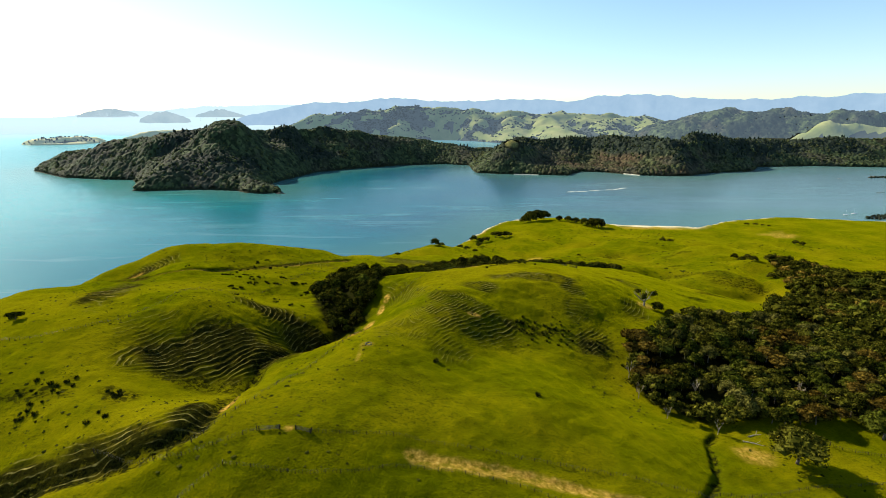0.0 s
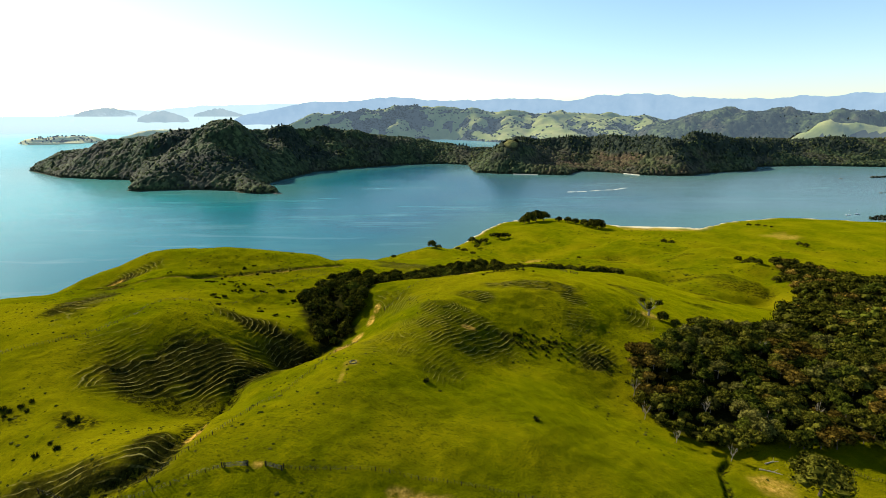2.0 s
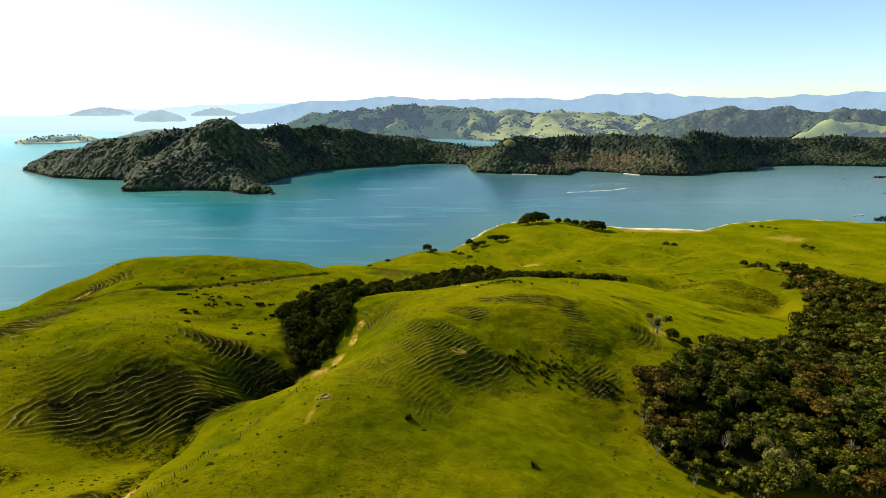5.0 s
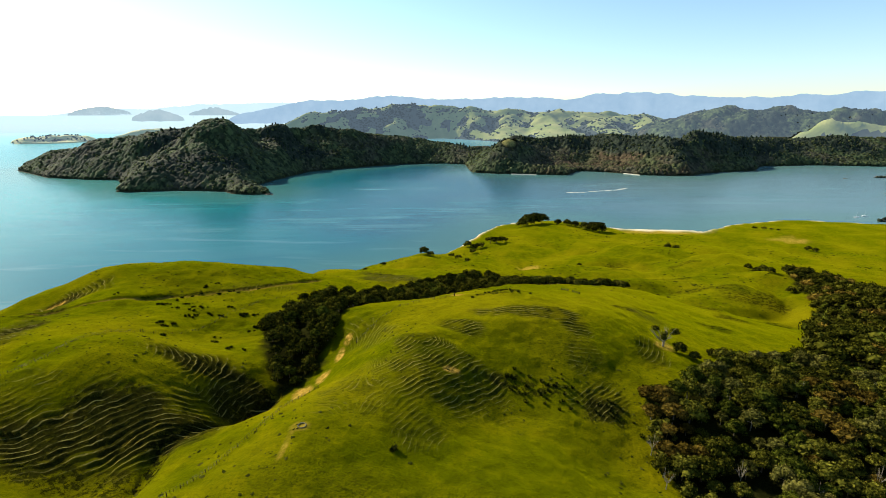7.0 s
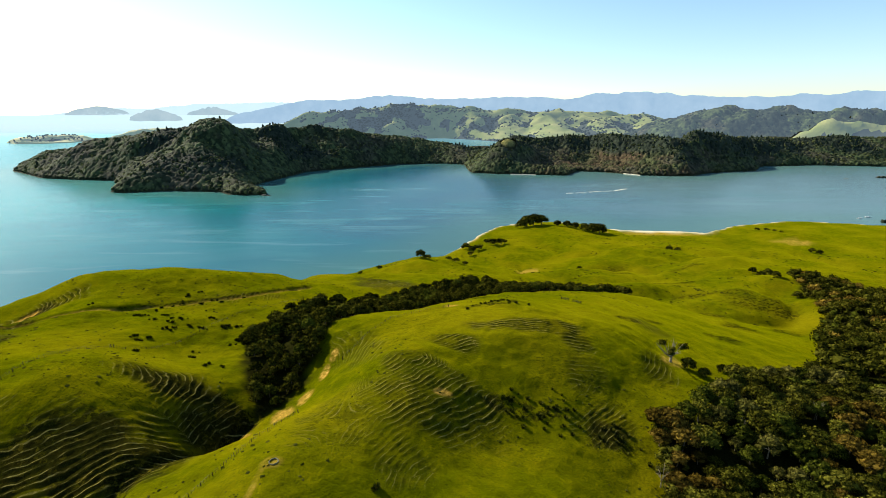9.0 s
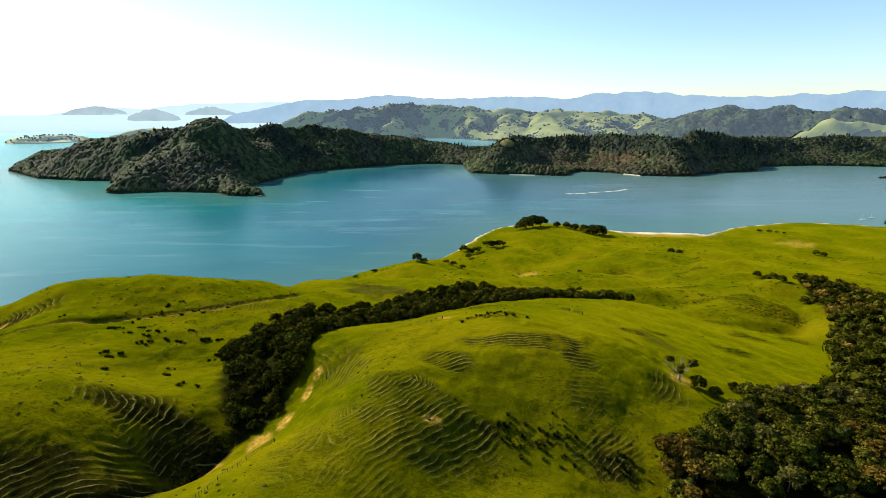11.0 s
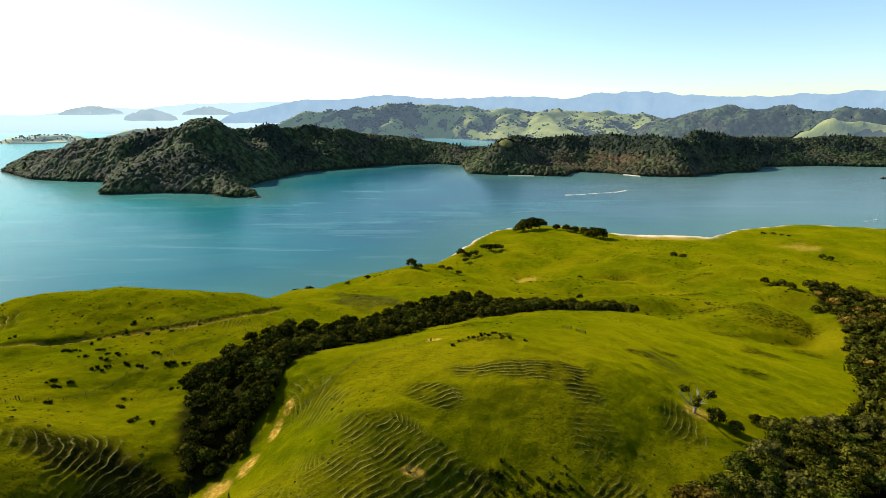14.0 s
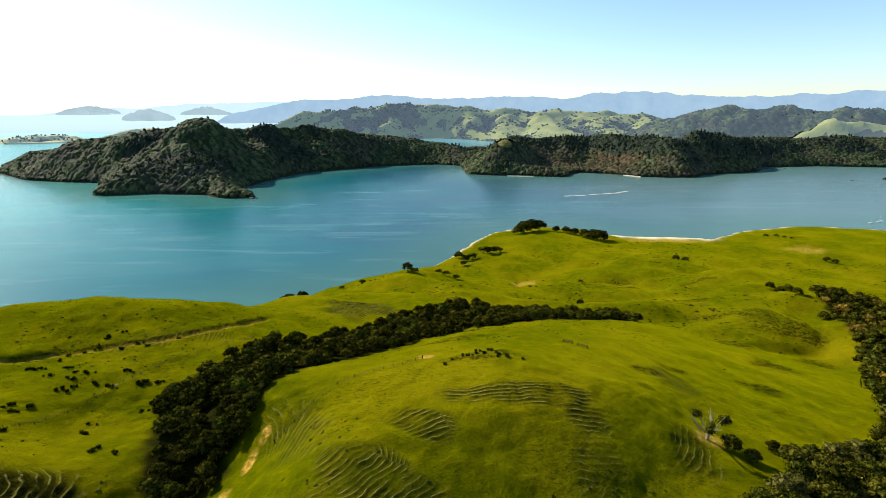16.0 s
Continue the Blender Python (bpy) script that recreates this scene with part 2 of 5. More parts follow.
def grid_faces(nx, ny):
    i = np.arange(nx * ny).reshape(ny, nx)
    return np.stack([i[:-1, :-1], i[:-1, 1:], i[1:, 1:], i[1:, :-1]], -1).reshape(-1, 4)


def hashed(ix, iy, seed):
    h = (ix.astype(np.int64) * 374761393 + iy.astype(np.int64) * 668265263 + seed * 974634777) & 0xFFFFFFFF
    h = ((h ^ (h >> 13)) * 1274126177) & 0xFFFFFFFF
    return ((h ^ (h >> 16)) & 0xFFFF) / 65535.0


def noise2(x, y, seed=0):
    """Smooth value noise, -1 to 1, one swell a unit."""
    x, y = np.asarray(x, float), np.asarray(y, float)
    ix, iy = np.floor(x), np.floor(y)
    u, v = x - ix, y - iy
    u, v = u * u * u * (u * (6 * u - 15) + 10), v * v * v * (v * (6 * v - 15) + 10)
    a, b = hashed(ix, iy, seed), hashed(ix + 1, iy, seed)
    c, d = hashed(ix, iy + 1, seed), hashed(ix + 1, iy + 1, seed)
    return 2 * ((a * (1 - u) + b * u) * (1 - v) + (c * (1 - u) + d * u) * v) - 1


def fbm(x, y, octaves=4, seed=0, gain=0.5):
    z, amp = 0.0, 1.0
    for k in range(octaves):
        z = z + amp * noise2(x * 2.03**k + 17.3 * k, y * 2.03**k - 9.1 * k, seed + k)
        amp *= gain
    return z


def ease(a, b, v):
    t = np.clip((v - a) / (b - a), 0, 1)
    return t * t * (3 - 2 * t)


def line_distance(x, y, line):
    """Distance to a polyline, and how far along it (in its points) the nearest place is."""
    best, along = np.full(np.shape(x), 1e9), np.zeros(np.shape(x))
    for k, ((ax, ay, *_), (bx, by, *_)) in enumerate(zip(line[:-1], line[1:])):
        dx, dy = bx - ax, by - ay
        t = np.clip(((x - ax) * dx + (y - ay) * dy) / (dx * dx + dy * dy), 0, 1)
        d = np.hypot(x - ax - t * dx, y - ay - t * dy)
        near = d < best
        best, along = np.where(near, d, best), np.where(near, k + t, along)
    return best, along


def inside_by(x, y, poly):
    """Signed distance to a closed outline, positive inside it."""
    d, _ = line_distance(x, y, list(poly) + [poly[0]])
    odd = np.zeros(np.shape(x), bool)
    for (ax, ay), (bx, by) in zip(poly, list(poly[1:]) + [poly[0]]):
        if ay != by:
            odd ^= ((ay > y) != (by > y)) & (x < (bx - ax) * (y - ay) / (by - ay) + ax)
    return np.where(odd, d, -d)


# ---------------------------------------------------------------- the near hills
SWELLS = []


def belt(k, *heights):
    """A ring of broad swells of the land round the take-off hill, one each 14 degrees."""
    r = 64 * 1.26**k
    for j, h in enumerate(heights):
        a = radians(-58 + (j + 0.5 * (k % 2)) * 14.0)
        SWELLS.append((r * math.sin(a), 20 + r * math.cos(a), h, r * 0.155))


def row(x, y, step, radius, *heights):
    """A line of smaller swells along x."""
    for j, h in enumerate(heights):
        SWELLS.append((x + j * step, y, h, radius))


def hollow(x, y, h):
    """A step of the gully's bed."""
    SWELLS.append((x, y, h, 11.0))


belt(0, 0.5, 0.3, -0.4, 0.8, -0.1, -0.3, -1.2, -1.1, -0.2)
belt(1, 1.8, 3.3, -0.5, 0.8, 1.5, 0.3, -0.2, -1.6, -1.4)
belt(2, 1.9, 9.4, 5.3, -2.8, 4.8, 7.2, 3.0, 1.5, -2.5)
belt(3, -3.1, 14.4, -6.5, 23.2, -4.5, -3.0, -0.3, 1.0, -7.9)
belt(4, -4.9, 4.0, 9.1, 3.8, 8.4, 3.3, -16.0, -3.6, -5.2)
belt(5, 16.4, 5.8, 6.1, 1.3, -5.0, 13.8, -0.7, -0.6, -2.4)
belt(6, 33.8, 9.1, 9.2, 2.7, 11.8, 20.4, 1.7, 1.3, 3.1)
belt(7, 16.9, 21.0, 28.4, 9.8, -7.1, 13.1, 0.4, 4.9, 3.2)
belt(8, 3.0, 10.6, 22.1, 13.0, 12.3, 5.4, 6.6, -5.4, 1.1)
belt(9, -4.7, -0.7, 3.3, 3.5, 13.3, -2.9, -7.3, 6.8, 3.5)
belt(10, -9.5, -5.9, -7.0, -2.9, 11.3, -15.4, 13.1, 7.5, 2.5)
belt(11, -8.4, -11.5, -9.6, -6.4, 1.2, 2.0, -14.8, -12.5, 2.4)
belt(12, -0.9, -3.4, -3.9, -1.9, -0.4, 1.2, 4.6, 6.1, 1.0)
hollow(-150, 78, -2.1)
hollow(-130, 82, -2.0)
hollow(-112, 88, -3.3)
hollow(-95, 96, 1.2)
hollow(-82, 110, -0.9)
hollow(-74, 128, -2.0)
hollow(-70, 148, -4.6)
hollow(-66, 170, -0.4)
hollow(-58, 190, -9.1)
hollow(-50, 208, -1.2)
hollow(-47, 228, -2.4)
hollow(-46, 250, -2.5)
hollow(-38, 272, 0.1)
hollow(-20, 296, -0.7)
hollow(4, 318, 0.5)
hollow(32, 342, -0.6)
hollow(65, 362, -0.1)
hollow(105, 385, 0.0)
row(-256, 96, 22, 15, -0.1, 1.0, 2.9, 4.3, 3.3, 3.5, 5.2, 6.9, -1.2, -2.3, 6.7, 2.3, -0.6, -0.8, -3.2, -3.2, -0.9)
row(-256, 118, 22, 15, 0.0, -0.8, 0.1, 0.7, 2.3, 3.8, 5.3, 3.5, 3.9, 1.4, 8.5, 1.4, -3.0, -3.9, -1.0, -2.0, -2.6)
row(-256, 140, 22, 15, -3.3, -2.2, -3.1, -1.9, -1.1, 2.0, 2.2, 4.8, -8.6, 7.2, -0.6, -8.3, 1.2, 6.3, 3.7, 2.4, 0.5)
row(-256, 162, 22, 15, -0.9, -2.6, -4.3, -3.0, -0.6, 1.2, 4.9, -3.3, -0.5, 1.0, 0.3, -4.0, -1.0, 3.3, 2.1, 4.0, 2.3)
row(-256, 184, 22, 15, 0.7, -3.0, -1.7, -0.4, 1.6, 4.2, 3.1, 8.3, 4.3, -2.3, 2.7, 1.6, 4.8, -3.9, 1.7, 0.5, -0.3)
row(-256, 206, 22, 15, -1.8, 0.2, 0.0, 2.9, 3.4, 3.6, 5.7, 8.1, 2.3, 2.5, -5.2, 8.1, 7.0, 1.3, -2.2, -4.1, -2.1)
row(-256, 228, 22, 15, -0.8, 0.9, 3.3, 1.9, 2.2, 3.2, 2.5, 1.1, 0.3, 1.1, 0.0, 6.1, 4.4, 6.6, 0.2, -2.4, -1.6)
row(-256, 250, 22, 15, -0.2, 0.6, 1.0, 1.5, -0.8, 0.5, 1.4, -0.8, -1.6, 0.9, 8.4, 2.9, 5.3, 2.3, 1.7, 0.2, -0.6)
row(-256, 272, 22, 15, -3.9, 0.4, -3.6, -6.7, -1.3, 0.8, -3.1, -1.0, -1.2, 0.6, -0.8, 3.0, 0.2, 0.9, -0.5, -0.6, 0.1)
row(-256, 294, 22, 15, 1.5, -0.4, 4.5, -0.6, 0.2, -1.7, -3.3, -1.7, -0.9, -0.7, -0.7, -0.8, 1.8, 0.7, 1.2, 0.3, 0.3)
row(-256, 316, 22, 15, 2.7, 0.8, 1.0, 5.6, 2.0, 0.7, -2.0, -2.3, -0.8, -1.2, -1.0, -1.0, -1.4, 3.8, 2.7, 1.4, 1.7)
row(-234, 338, 22, 15, 0.2, 0.7, 1.5, 2.2, 1.1, 0.4, 0.8, -1.4, -0.7, -0.9, 0.3, 1.1, 2.5, 2.9, 2.4, 1.1, 1.1, 0.1, -0.3, 0.8)
row(-234, 360, 22, 15, 0.1, 0.2, 1.1, 1.2, 1.2, 1.0, 0.6, 0.4, -0.5, -0.3, 0.2, 1.3, 1.7, 1.3, 1.2, 1.1, 0.2, 0.1, 0.8, -1.6)
row(-234, 382, 22, 15, 0.0, 0.1, 0.2, 0.5, 0.7, 0.7, 0.6, 0.3, 0.1, -0.2, 0.1, 0.5, 0.8, 0.9, 0.4, -0.4, 0.0, 0.2, 0.1, -0.4)
NEAR_COAST = [(-900, -1500), (-700, 0), (-500, 250), (-380, 420), (-240, 560), (-110, 650), (-20, 712), (10, 749),
              (44, 811), (81, 895), (115, 960), (200, 1010), (285, 990), (313, 942), (375, 926), (446, 917), (484, 907),
              (560, 960), (700, 1010), (800, 985), (900, 960), (1100, 1000), (1600, 900), (2200, 600), (2600, -1500)]
# sheep-track terraces: centre, reach along x and y, turn in degrees, strength
TERRACES = [(13, 188, 22, 17, 10, 1.0), (4, 205, 12, 7, 0, 0.9), (3, 163, 11, 8, 30, 0.7), (47, 235, 24, 6, 4, 1.0), (64, 231, 9, 8, -20, 1.0), (17, 221, 10, 6, 0, 1.0), (65, 196, 13, 8, 42, 1.0),
            (-74, 204, 23, 9, 0, 1.0), (-57, 202, 11, 8, 0, 1.0), (-62, 193, 9, 8, 0, 0.9), (-81, 171, 20, 17, 40, 1.0), (-97, 160, 16, 12, 45, 1.0), (-110, 172, 10, 14, 50, 0.5), (-64, 172, 10, 12, 40, 0.9),
            (-180, 278, 26, 14, 50, 1.0), (-150, 214, 9, 40, 16, 1.0), (-28, 408, 24, 28, 0, 1.0), (-84, 105, 26, 7, 6, 1.0), (-66, 114, 8, 9, 0, 1.0), (-108, 101, 22, 6, 4, 1.0), (-12, 178, 15, 20, 10, 0.40),
            (111, 268, 12, 12, 0, 0.6), (62, 216, 8, 12, 0, 0.6), (-18, 227, 10, 20, 30, 0.5), (-95, 305, 30, 8, 30, 0.5), (94, 226, 7, 11, 0, 0.8)]
# slopes where the sheep tracks run straight: centre, reach, turn of the tracks
STRAIGHT = [(13, 186, 25, 48), (49, 234, 28, 8), (15, 219, 11, 34), (64, 195, 15, 42), (-92, 104, 40, 10), (-84, 166, 28, 46)]
# worn lines: the farm track, the bench of the hill track and a drain
FARM_TRACK = [(-14, 107), (-8, 107), (5, 106), (17, 106), (31, 104), (42, 103), (60, 99), (90, 94)]
HILL_TRACK = [(-190, 240), (-160, 256), (-146, 266), (-136, 273), (-127, 283), (-115, 291), (-101, 298), (-90, 308), (-76, 330), (-68, 346)]
GULLY = [(-150, 90), (-112, 97), (-98, 99), (-80, 99), (-69, 102), (-62, 108), (-61, 120), (-66, 140), (-66, 165), (-58, 185), (-50, 205)]
DITCH = [(91, 142), (85, 136), (82, 127), (79, 119), (72, 111), (66, 104)]


def broad(x, y):
    x, y = np.asarray(x, float), np.asarray(y, float)
    z = -14 + 126 * np.exp(-0.5 * ((x - 30) / 330) ** 2 - 0.5 * ((y - 60) / 300) ** 2)
    z += 34 * np.exp(-0.5 * ((x - 480) / 330) ** 2 - 0.5 * ((y - 560) / 230) ** 2)
    for cx, cy, h, r in SWELLS:
        z += h * np.exp(np.maximum(-0.5 * ((x - cx) ** 2 + (y - cy) ** 2) / r**2, -40))
    return z


def terraced(x, y):
    w = np.zeros(np.shape(x))
    for cx, cy, rx, ry, turn, s in TERRACES:
        c, n = math.cos(radians(turn)), math.sin(radians(turn))
        u, v = ((x - cx) * c + (y - cy) * n) / rx, ((y - cy) * c - (x - cx) * n) / ry
        w = np.maximum(w, s * ease(1.15, 0.60, np.hypot(u, v) + 0.30 * fbm(x / 12, y / 12, 2, 5)))
    return w


def treads(x, y, z):
    """The terrace that a place belongs to, as a running number, and the height of a step."""
    base, step, best = broad(x, y), np.full(np.shape(x), 1.0), np.zeros(np.shape(x))
    for cx, cy, rx, ry, turn, s in TERRACES:
        c, n = math.cos(radians(turn)), math.sin(radians(turn))
        w = 1.3 - np.hypot(((x - cx) * c + (y - cy) * n) / rx, ((y - cy) * c - (x - cx) * n) / ry)
        h = broad([cx - 5, cx + 5, cx, cx], [cy, cy, cy - 5, cy + 5])
        fall = min(max(math.hypot(h[1] - h[0], h[3] - h[2]) / 10, 0.15), 0.8)
        step = np.where(w > best, fall * (1.8 if cx > -20 else 2.2), step)
        best = np.maximum(best, w)
    for cx, cy, reach, turn in STRAIGHT:
        a = radians(turn)
        own = np.hypot(x - cx, y - cy) < reach + 6 * fbm(x / 14, y / 14, 2, 37)
        base = np.where(own, (0.85 if cx > -20 else 1.0) * (y * math.cos(a) - x * math.sin(a)) / (1.75 if cx > -20 else 2.2), base)
        step = np.where(own, 0.85 if cx > -20 else 1.0, step)
    return base / step + 0.85 * fbm(x / 17, y / 17, 2, 31) + 0.22 * fbm(x / 3.2, y / 3.2, 2, 35), step


def ground(x, y, relief=True, tell=None):
    """Height of the near land."""
    x, y = np.asarray(x, float), np.asarray(y, float)
    z = broad(x, y)
    d = inside_by(x, y, NEAR_COAST)
    floor = ease(0, 90, d) * 7
    z = np.where(z > floor + 8, z, floor + 8 * np.exp(np.minimum((z - floor - 8) / 8, 0)))
    beach = ease(300, 330, x) * ease(500, 470, x) * ease(700, 760, y)
    rise = d * (0.9 - 0.84 * beach) + 0.3 + 2.0 * fbm(x / 30, y / 30, 2, 3) * (1 - beach)
    k = 5.0
    t = np.clip(0.5 + 0.5 * (rise - z) / k, 0, 1)
    z = np.maximum(rise * (1 - t) + z * t - k * t * (1 - t), -8.0)
    if relief:
        far = 1 + np.hypot(x, y) / 300
        z = z + (0.55 * fbm(x / 22, y / 22, 3, 11) + 0.10 * fbm(x / 3.1, y / 3.1, 2, 21)) * ease(-2, 6, z) * np.minimum(far, 2.0)
        z = z + ease(330, 520, np.hypot(x, y)) * ease(3, 20, z) * (8.0 * fbm(x / 120, y / 95, 3, 51) + (4.2 + 2.2 * ease(900, 760, y) * ease(20, 160, x)) * fbm(x / 66, y / 50, 2, 53))
        z = z - 4.5 * ease(300, 460, np.hypot(x, y)) * ease(880, 760, y) * ease(20, 160, x) * np.exp(-np.minimum((fbm(x / 120, y / 95, 3, 57) / 0.15) ** 2, 30))
        for line, deep, half in ((FARM_TRACK, 0.35, 1.8), (HILL_TRACK, 1.3, 2.0), (DITCH, 1.1, 1.3), (GULLY, 2.4, 3.2)):
            near, _ = line_distance(x, y, line)
            z = z - deep * np.exp(-np.minimum((near / half) ** 2, 40))
        w, (q, step) = terraced(x, y), treads(x, y, z)
        if tell is not None:
            tell["tread"], tell["terrace"] = q, w
        fr = q - np.floor(q)
        ragged = np.clip(0.62 + 0.95 * fbm(x / 8, y / 8, 3, 33), 0.05, 1.2)
        z = z + np.where(x > -30, 0.62, 0.85) * w * ragged * step * (ease(0.26, 0.80, fr) - fr)
    return z


def spread(lo, a, b, hi, fine, grow):
    """Grid lines: evenly fine from a to b, wider and wider towards lo and hi."""
    mid = list(np.arange(a, b + fine / 2, fine))
    up, s = [mid[-1]], fine
    while up[-1] < hi:
        s *= grow
        up.append(up[-1] + s)
    down, s = [mid[0]], fine
    while down[-1] > lo:
        s *= grow
        down.append(down[-1] - s)
    return np.array(down[:0:-1] + mid + up[1:])


gx, gy = spread(-1500, -118, 92, 2400, 0.52, 1.022), spread(-1200, 92, 250, 1300, 0.52, 1.022)
GX, GY = np.meshgrid(gx, gy)
TOLD = {}
GZ = ground(GX, GY, True, TOLD)


def ground_at(x, y):
    """Height of the built ground, from its grid."""
    x, y = np.asarray(x, float), np.asarray(y, float)
    i, j = np.clip(np.searchsorted(gx, x) - 1, 0, len(gx) - 2), np.clip(np.searchsorted(gy, y) - 1, 0, len(gy) - 2)
    u, v = (x - gx[i]) / (gx[i + 1] - gx[i]), (y - gy[j]) / (gy[j + 1] - gy[j])
    return (GZ[j, i] * (1 - u) + GZ[j, i + 1] * u) * (1 - v) + (GZ[j + 1, i] * (1 - u) + GZ[j + 1, i + 1] * u) * v


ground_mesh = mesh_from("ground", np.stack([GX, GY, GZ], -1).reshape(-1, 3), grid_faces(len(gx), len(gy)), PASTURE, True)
g_d = inside_by(GX, GY, NEAR_COAST)
g_sand = ease(26, 6, g_d + 6 * fbm(GX / 25, GY / 25, 2, 8)) * ease(300, 330, GX) * ease(500, 470, GX) * ease(700, 760, GY)
add_attr(ground_mesh, "sand", np.maximum(g_sand, ease(7, 2, g_d) * ease(400, 600, GY) * 0.8))
SLIPS = [(-40, 203, 3, 5), (-34, 212, 2.5, 5), (-30, 222, 1.6, 4), (-28, 231, 1.5, 3), (17, 268, 4, 3), (123, 657, 15, 10), (569, 804, 30, 16), (400, 893, 80, 16), (13, 192, 2.4, 1.8),
         (-184, 279, 4, 4), (-176, 268, 2, 4), (-60, 122, 1.4, 5), (-50, 194, 3, 2), (17, 344, 4, 3), (103, 235, 4, 5), (-39, 108, 1.6, 1.2), (64, 880, 12, 34), (110, 940, 8, 8), (98, 132, 6, 5)]
RANK = [(-75, 206, 20, 6), (-58, 203, 9, 6), (-62, 194, 8, 7), (-80, 170, 19, 13), (-97, 160, 15, 9), (-66, 172, 10, 9), (-88, 152, 14, 7), (-74, 152, 8, 6), (-80, 104, 24, 6), (-100, 102, 18, 5), (-66, 114, 7, 8), (-150, 214, 6, 26), (-168, 252, 8, 14), (-180, 276, 9, 12), (212, 396, 16, 9), (289, 428, 12, 9), (266, 393, 14, 8), (283, 579, 22, 7), (217, 586, 16, 5), (235, 501, 20, 6), (182, 539, 14, 6), (238, 467, 20, 5), (270, 454, 14, 6), (100, 274, 8, 4), (158, 291, 10, 5), (117, 287, 8, 4), (25, 306, 16, 10), (-95, 130, 7, 5), (-122, 131, 13, 4), (272, 440, 26, 16), (272, 466, 24, 12), (196, 336, 12, 10), (38, 262, 14, 5), (46, 352, 16, 7), (40, 196, 16, 4), (66, 190, 10, 6), (240, 520, 40, 10), (215, 610, 30, 8)]


def patches(x, y, spots, seed):
    w = np.zeros(np.shape(x))
    for cx, cy, rx, ry in spots:
        w = np.maximum(w, ease(1.25, 0.6, np.hypot((x - cx) / rx, (y - cy) / ry) + 0.3 * fbm(x / 6, y / 6, 2, seed)))
    return w


def beside(x, y, line, half, seed=3):
    d, _ = line_distance(x, y, line)
    return ease(half * 1.3, half * 0.5, d + 0.35 * half * fbm(x / 5, y / 5, 2, seed))


clay = np.maximum(patches(GX, GY, SLIPS, 61), beside(GX, GY, FARM_TRACK[1:], 2.3))
clay = np.maximum(clay, patches(GX, GY, [(-26, 157, 2.6, 2.2), (-28, 150, 0.8, 5)], 62) * 0.45)
clay = np.maximum(clay, 0.50 * beside(GX, GY, HILL_TRACK, 1.5))
rank_dark = np.maximum(TOLD["terrace"] * 0.14, patches(GX, GY, RANK, 71) * 0.85)
# darker along the drain and the gully's bed
rank_dark = np.maximum(rank_dark, np.maximum(beside(GX, GY, DITCH, 1.6), beside(GX, GY, GULLY, 3.6, 9)))
# dark strip set off to one side of the hill track
rank_dark = np.maximum(rank_dark, 0.8 * beside(GX, GY, [(x - 1.2, y + 2.2) for x, y in HILL_TRACK[3:]], 1.5, 13))
BUSH = [(78, 190), (75, 180), (74, 168), (76, 156), (84, 149), (96, 147), (108, 148), (122, 147), (135, 148), (150, 146), (230, 160), (340, 230), (425, 340), (420, 420), (402, 458), (388, 492), (374, 522), (352, 516), (338, 478),
        (312, 423), (268, 360), (216, 301), (188, 269), (163, 246), (134, 234), (117, 222), (105, 209), (92, 204), (80, 198)]
GULLY_BUSH = [(-50, 206), (-60, 222), (-69, 250), (-70, 268), (-66, 286), (-56, 311), (-36, 330), (-14, 366), (8, 402), (40, 422), (90, 424), (140, 412), (152, 398), (128, 386), (80, 374), (40, 364), (17, 340), (-4, 314),
              (-22, 286), (-31, 264), (-36, 244), (-38, 226), (-41, 208)]
bush_floor = np.maximum(ease(1, 5, inside_by(GX, GY, BUSH) + 2 * fbm(GX / 6, GY / 6, 2, 4)), ease(-3, 2, inside_by(GX, GY, GULLY_BUSH) + 2 * fbm(GX / 6, GY / 6, 2, 4)))
add_attr(ground_mesh, "bush_floor", bush_floor)
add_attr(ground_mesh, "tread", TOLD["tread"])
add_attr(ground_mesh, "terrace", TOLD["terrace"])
add_attr(ground_mesh, "rank_dark", rank_dark)
add_attr(ground_mesh, "clay", clay)

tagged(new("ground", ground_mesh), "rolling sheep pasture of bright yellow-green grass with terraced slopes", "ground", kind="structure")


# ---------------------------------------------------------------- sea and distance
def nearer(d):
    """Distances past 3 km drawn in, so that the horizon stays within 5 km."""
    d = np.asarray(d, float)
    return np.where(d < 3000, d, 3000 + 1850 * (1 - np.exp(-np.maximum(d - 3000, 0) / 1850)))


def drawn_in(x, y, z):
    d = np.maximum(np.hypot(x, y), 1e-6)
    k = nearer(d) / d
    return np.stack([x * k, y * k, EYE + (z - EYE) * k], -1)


PEN_COAST = [(-1575, 1905), (-1300, 1690), (-1140, 1640), (-1020, 1622), (-930, 1500), (-878, 1385), (-840, 1370), (-734, 1404), (-640, 1395), (-580, 1382),
             (-545, 1345), (-505, 1329), (-440, 1338), (-455, 1380), (-520, 1440), (-535, 1520), (-524, 1609), (-476, 1861), (-329, 2006), (-156, 2150), (15, 2180), (110, 2130),
             (118, 1900), (126, 1838), (200, 1800), (298, 1786), (380, 1762), (449, 1751), (475, 1810), (520, 1880), (600, 1850), (651, 1806), (693, 1755), (780, 1735), (869, 1732), (935, 1800),
             (1050, 1850), (1180, 1890), (1299, 2052), (1544, 2095), (1830, 2030), (2400, 1900), (3200, 2300), (2600, 3300), (1500, 3300), (300, 3000), (-60, 2500),
             (-500, 2500), (-900, 2250), (-1300, 2100), (-1560, 2010)]
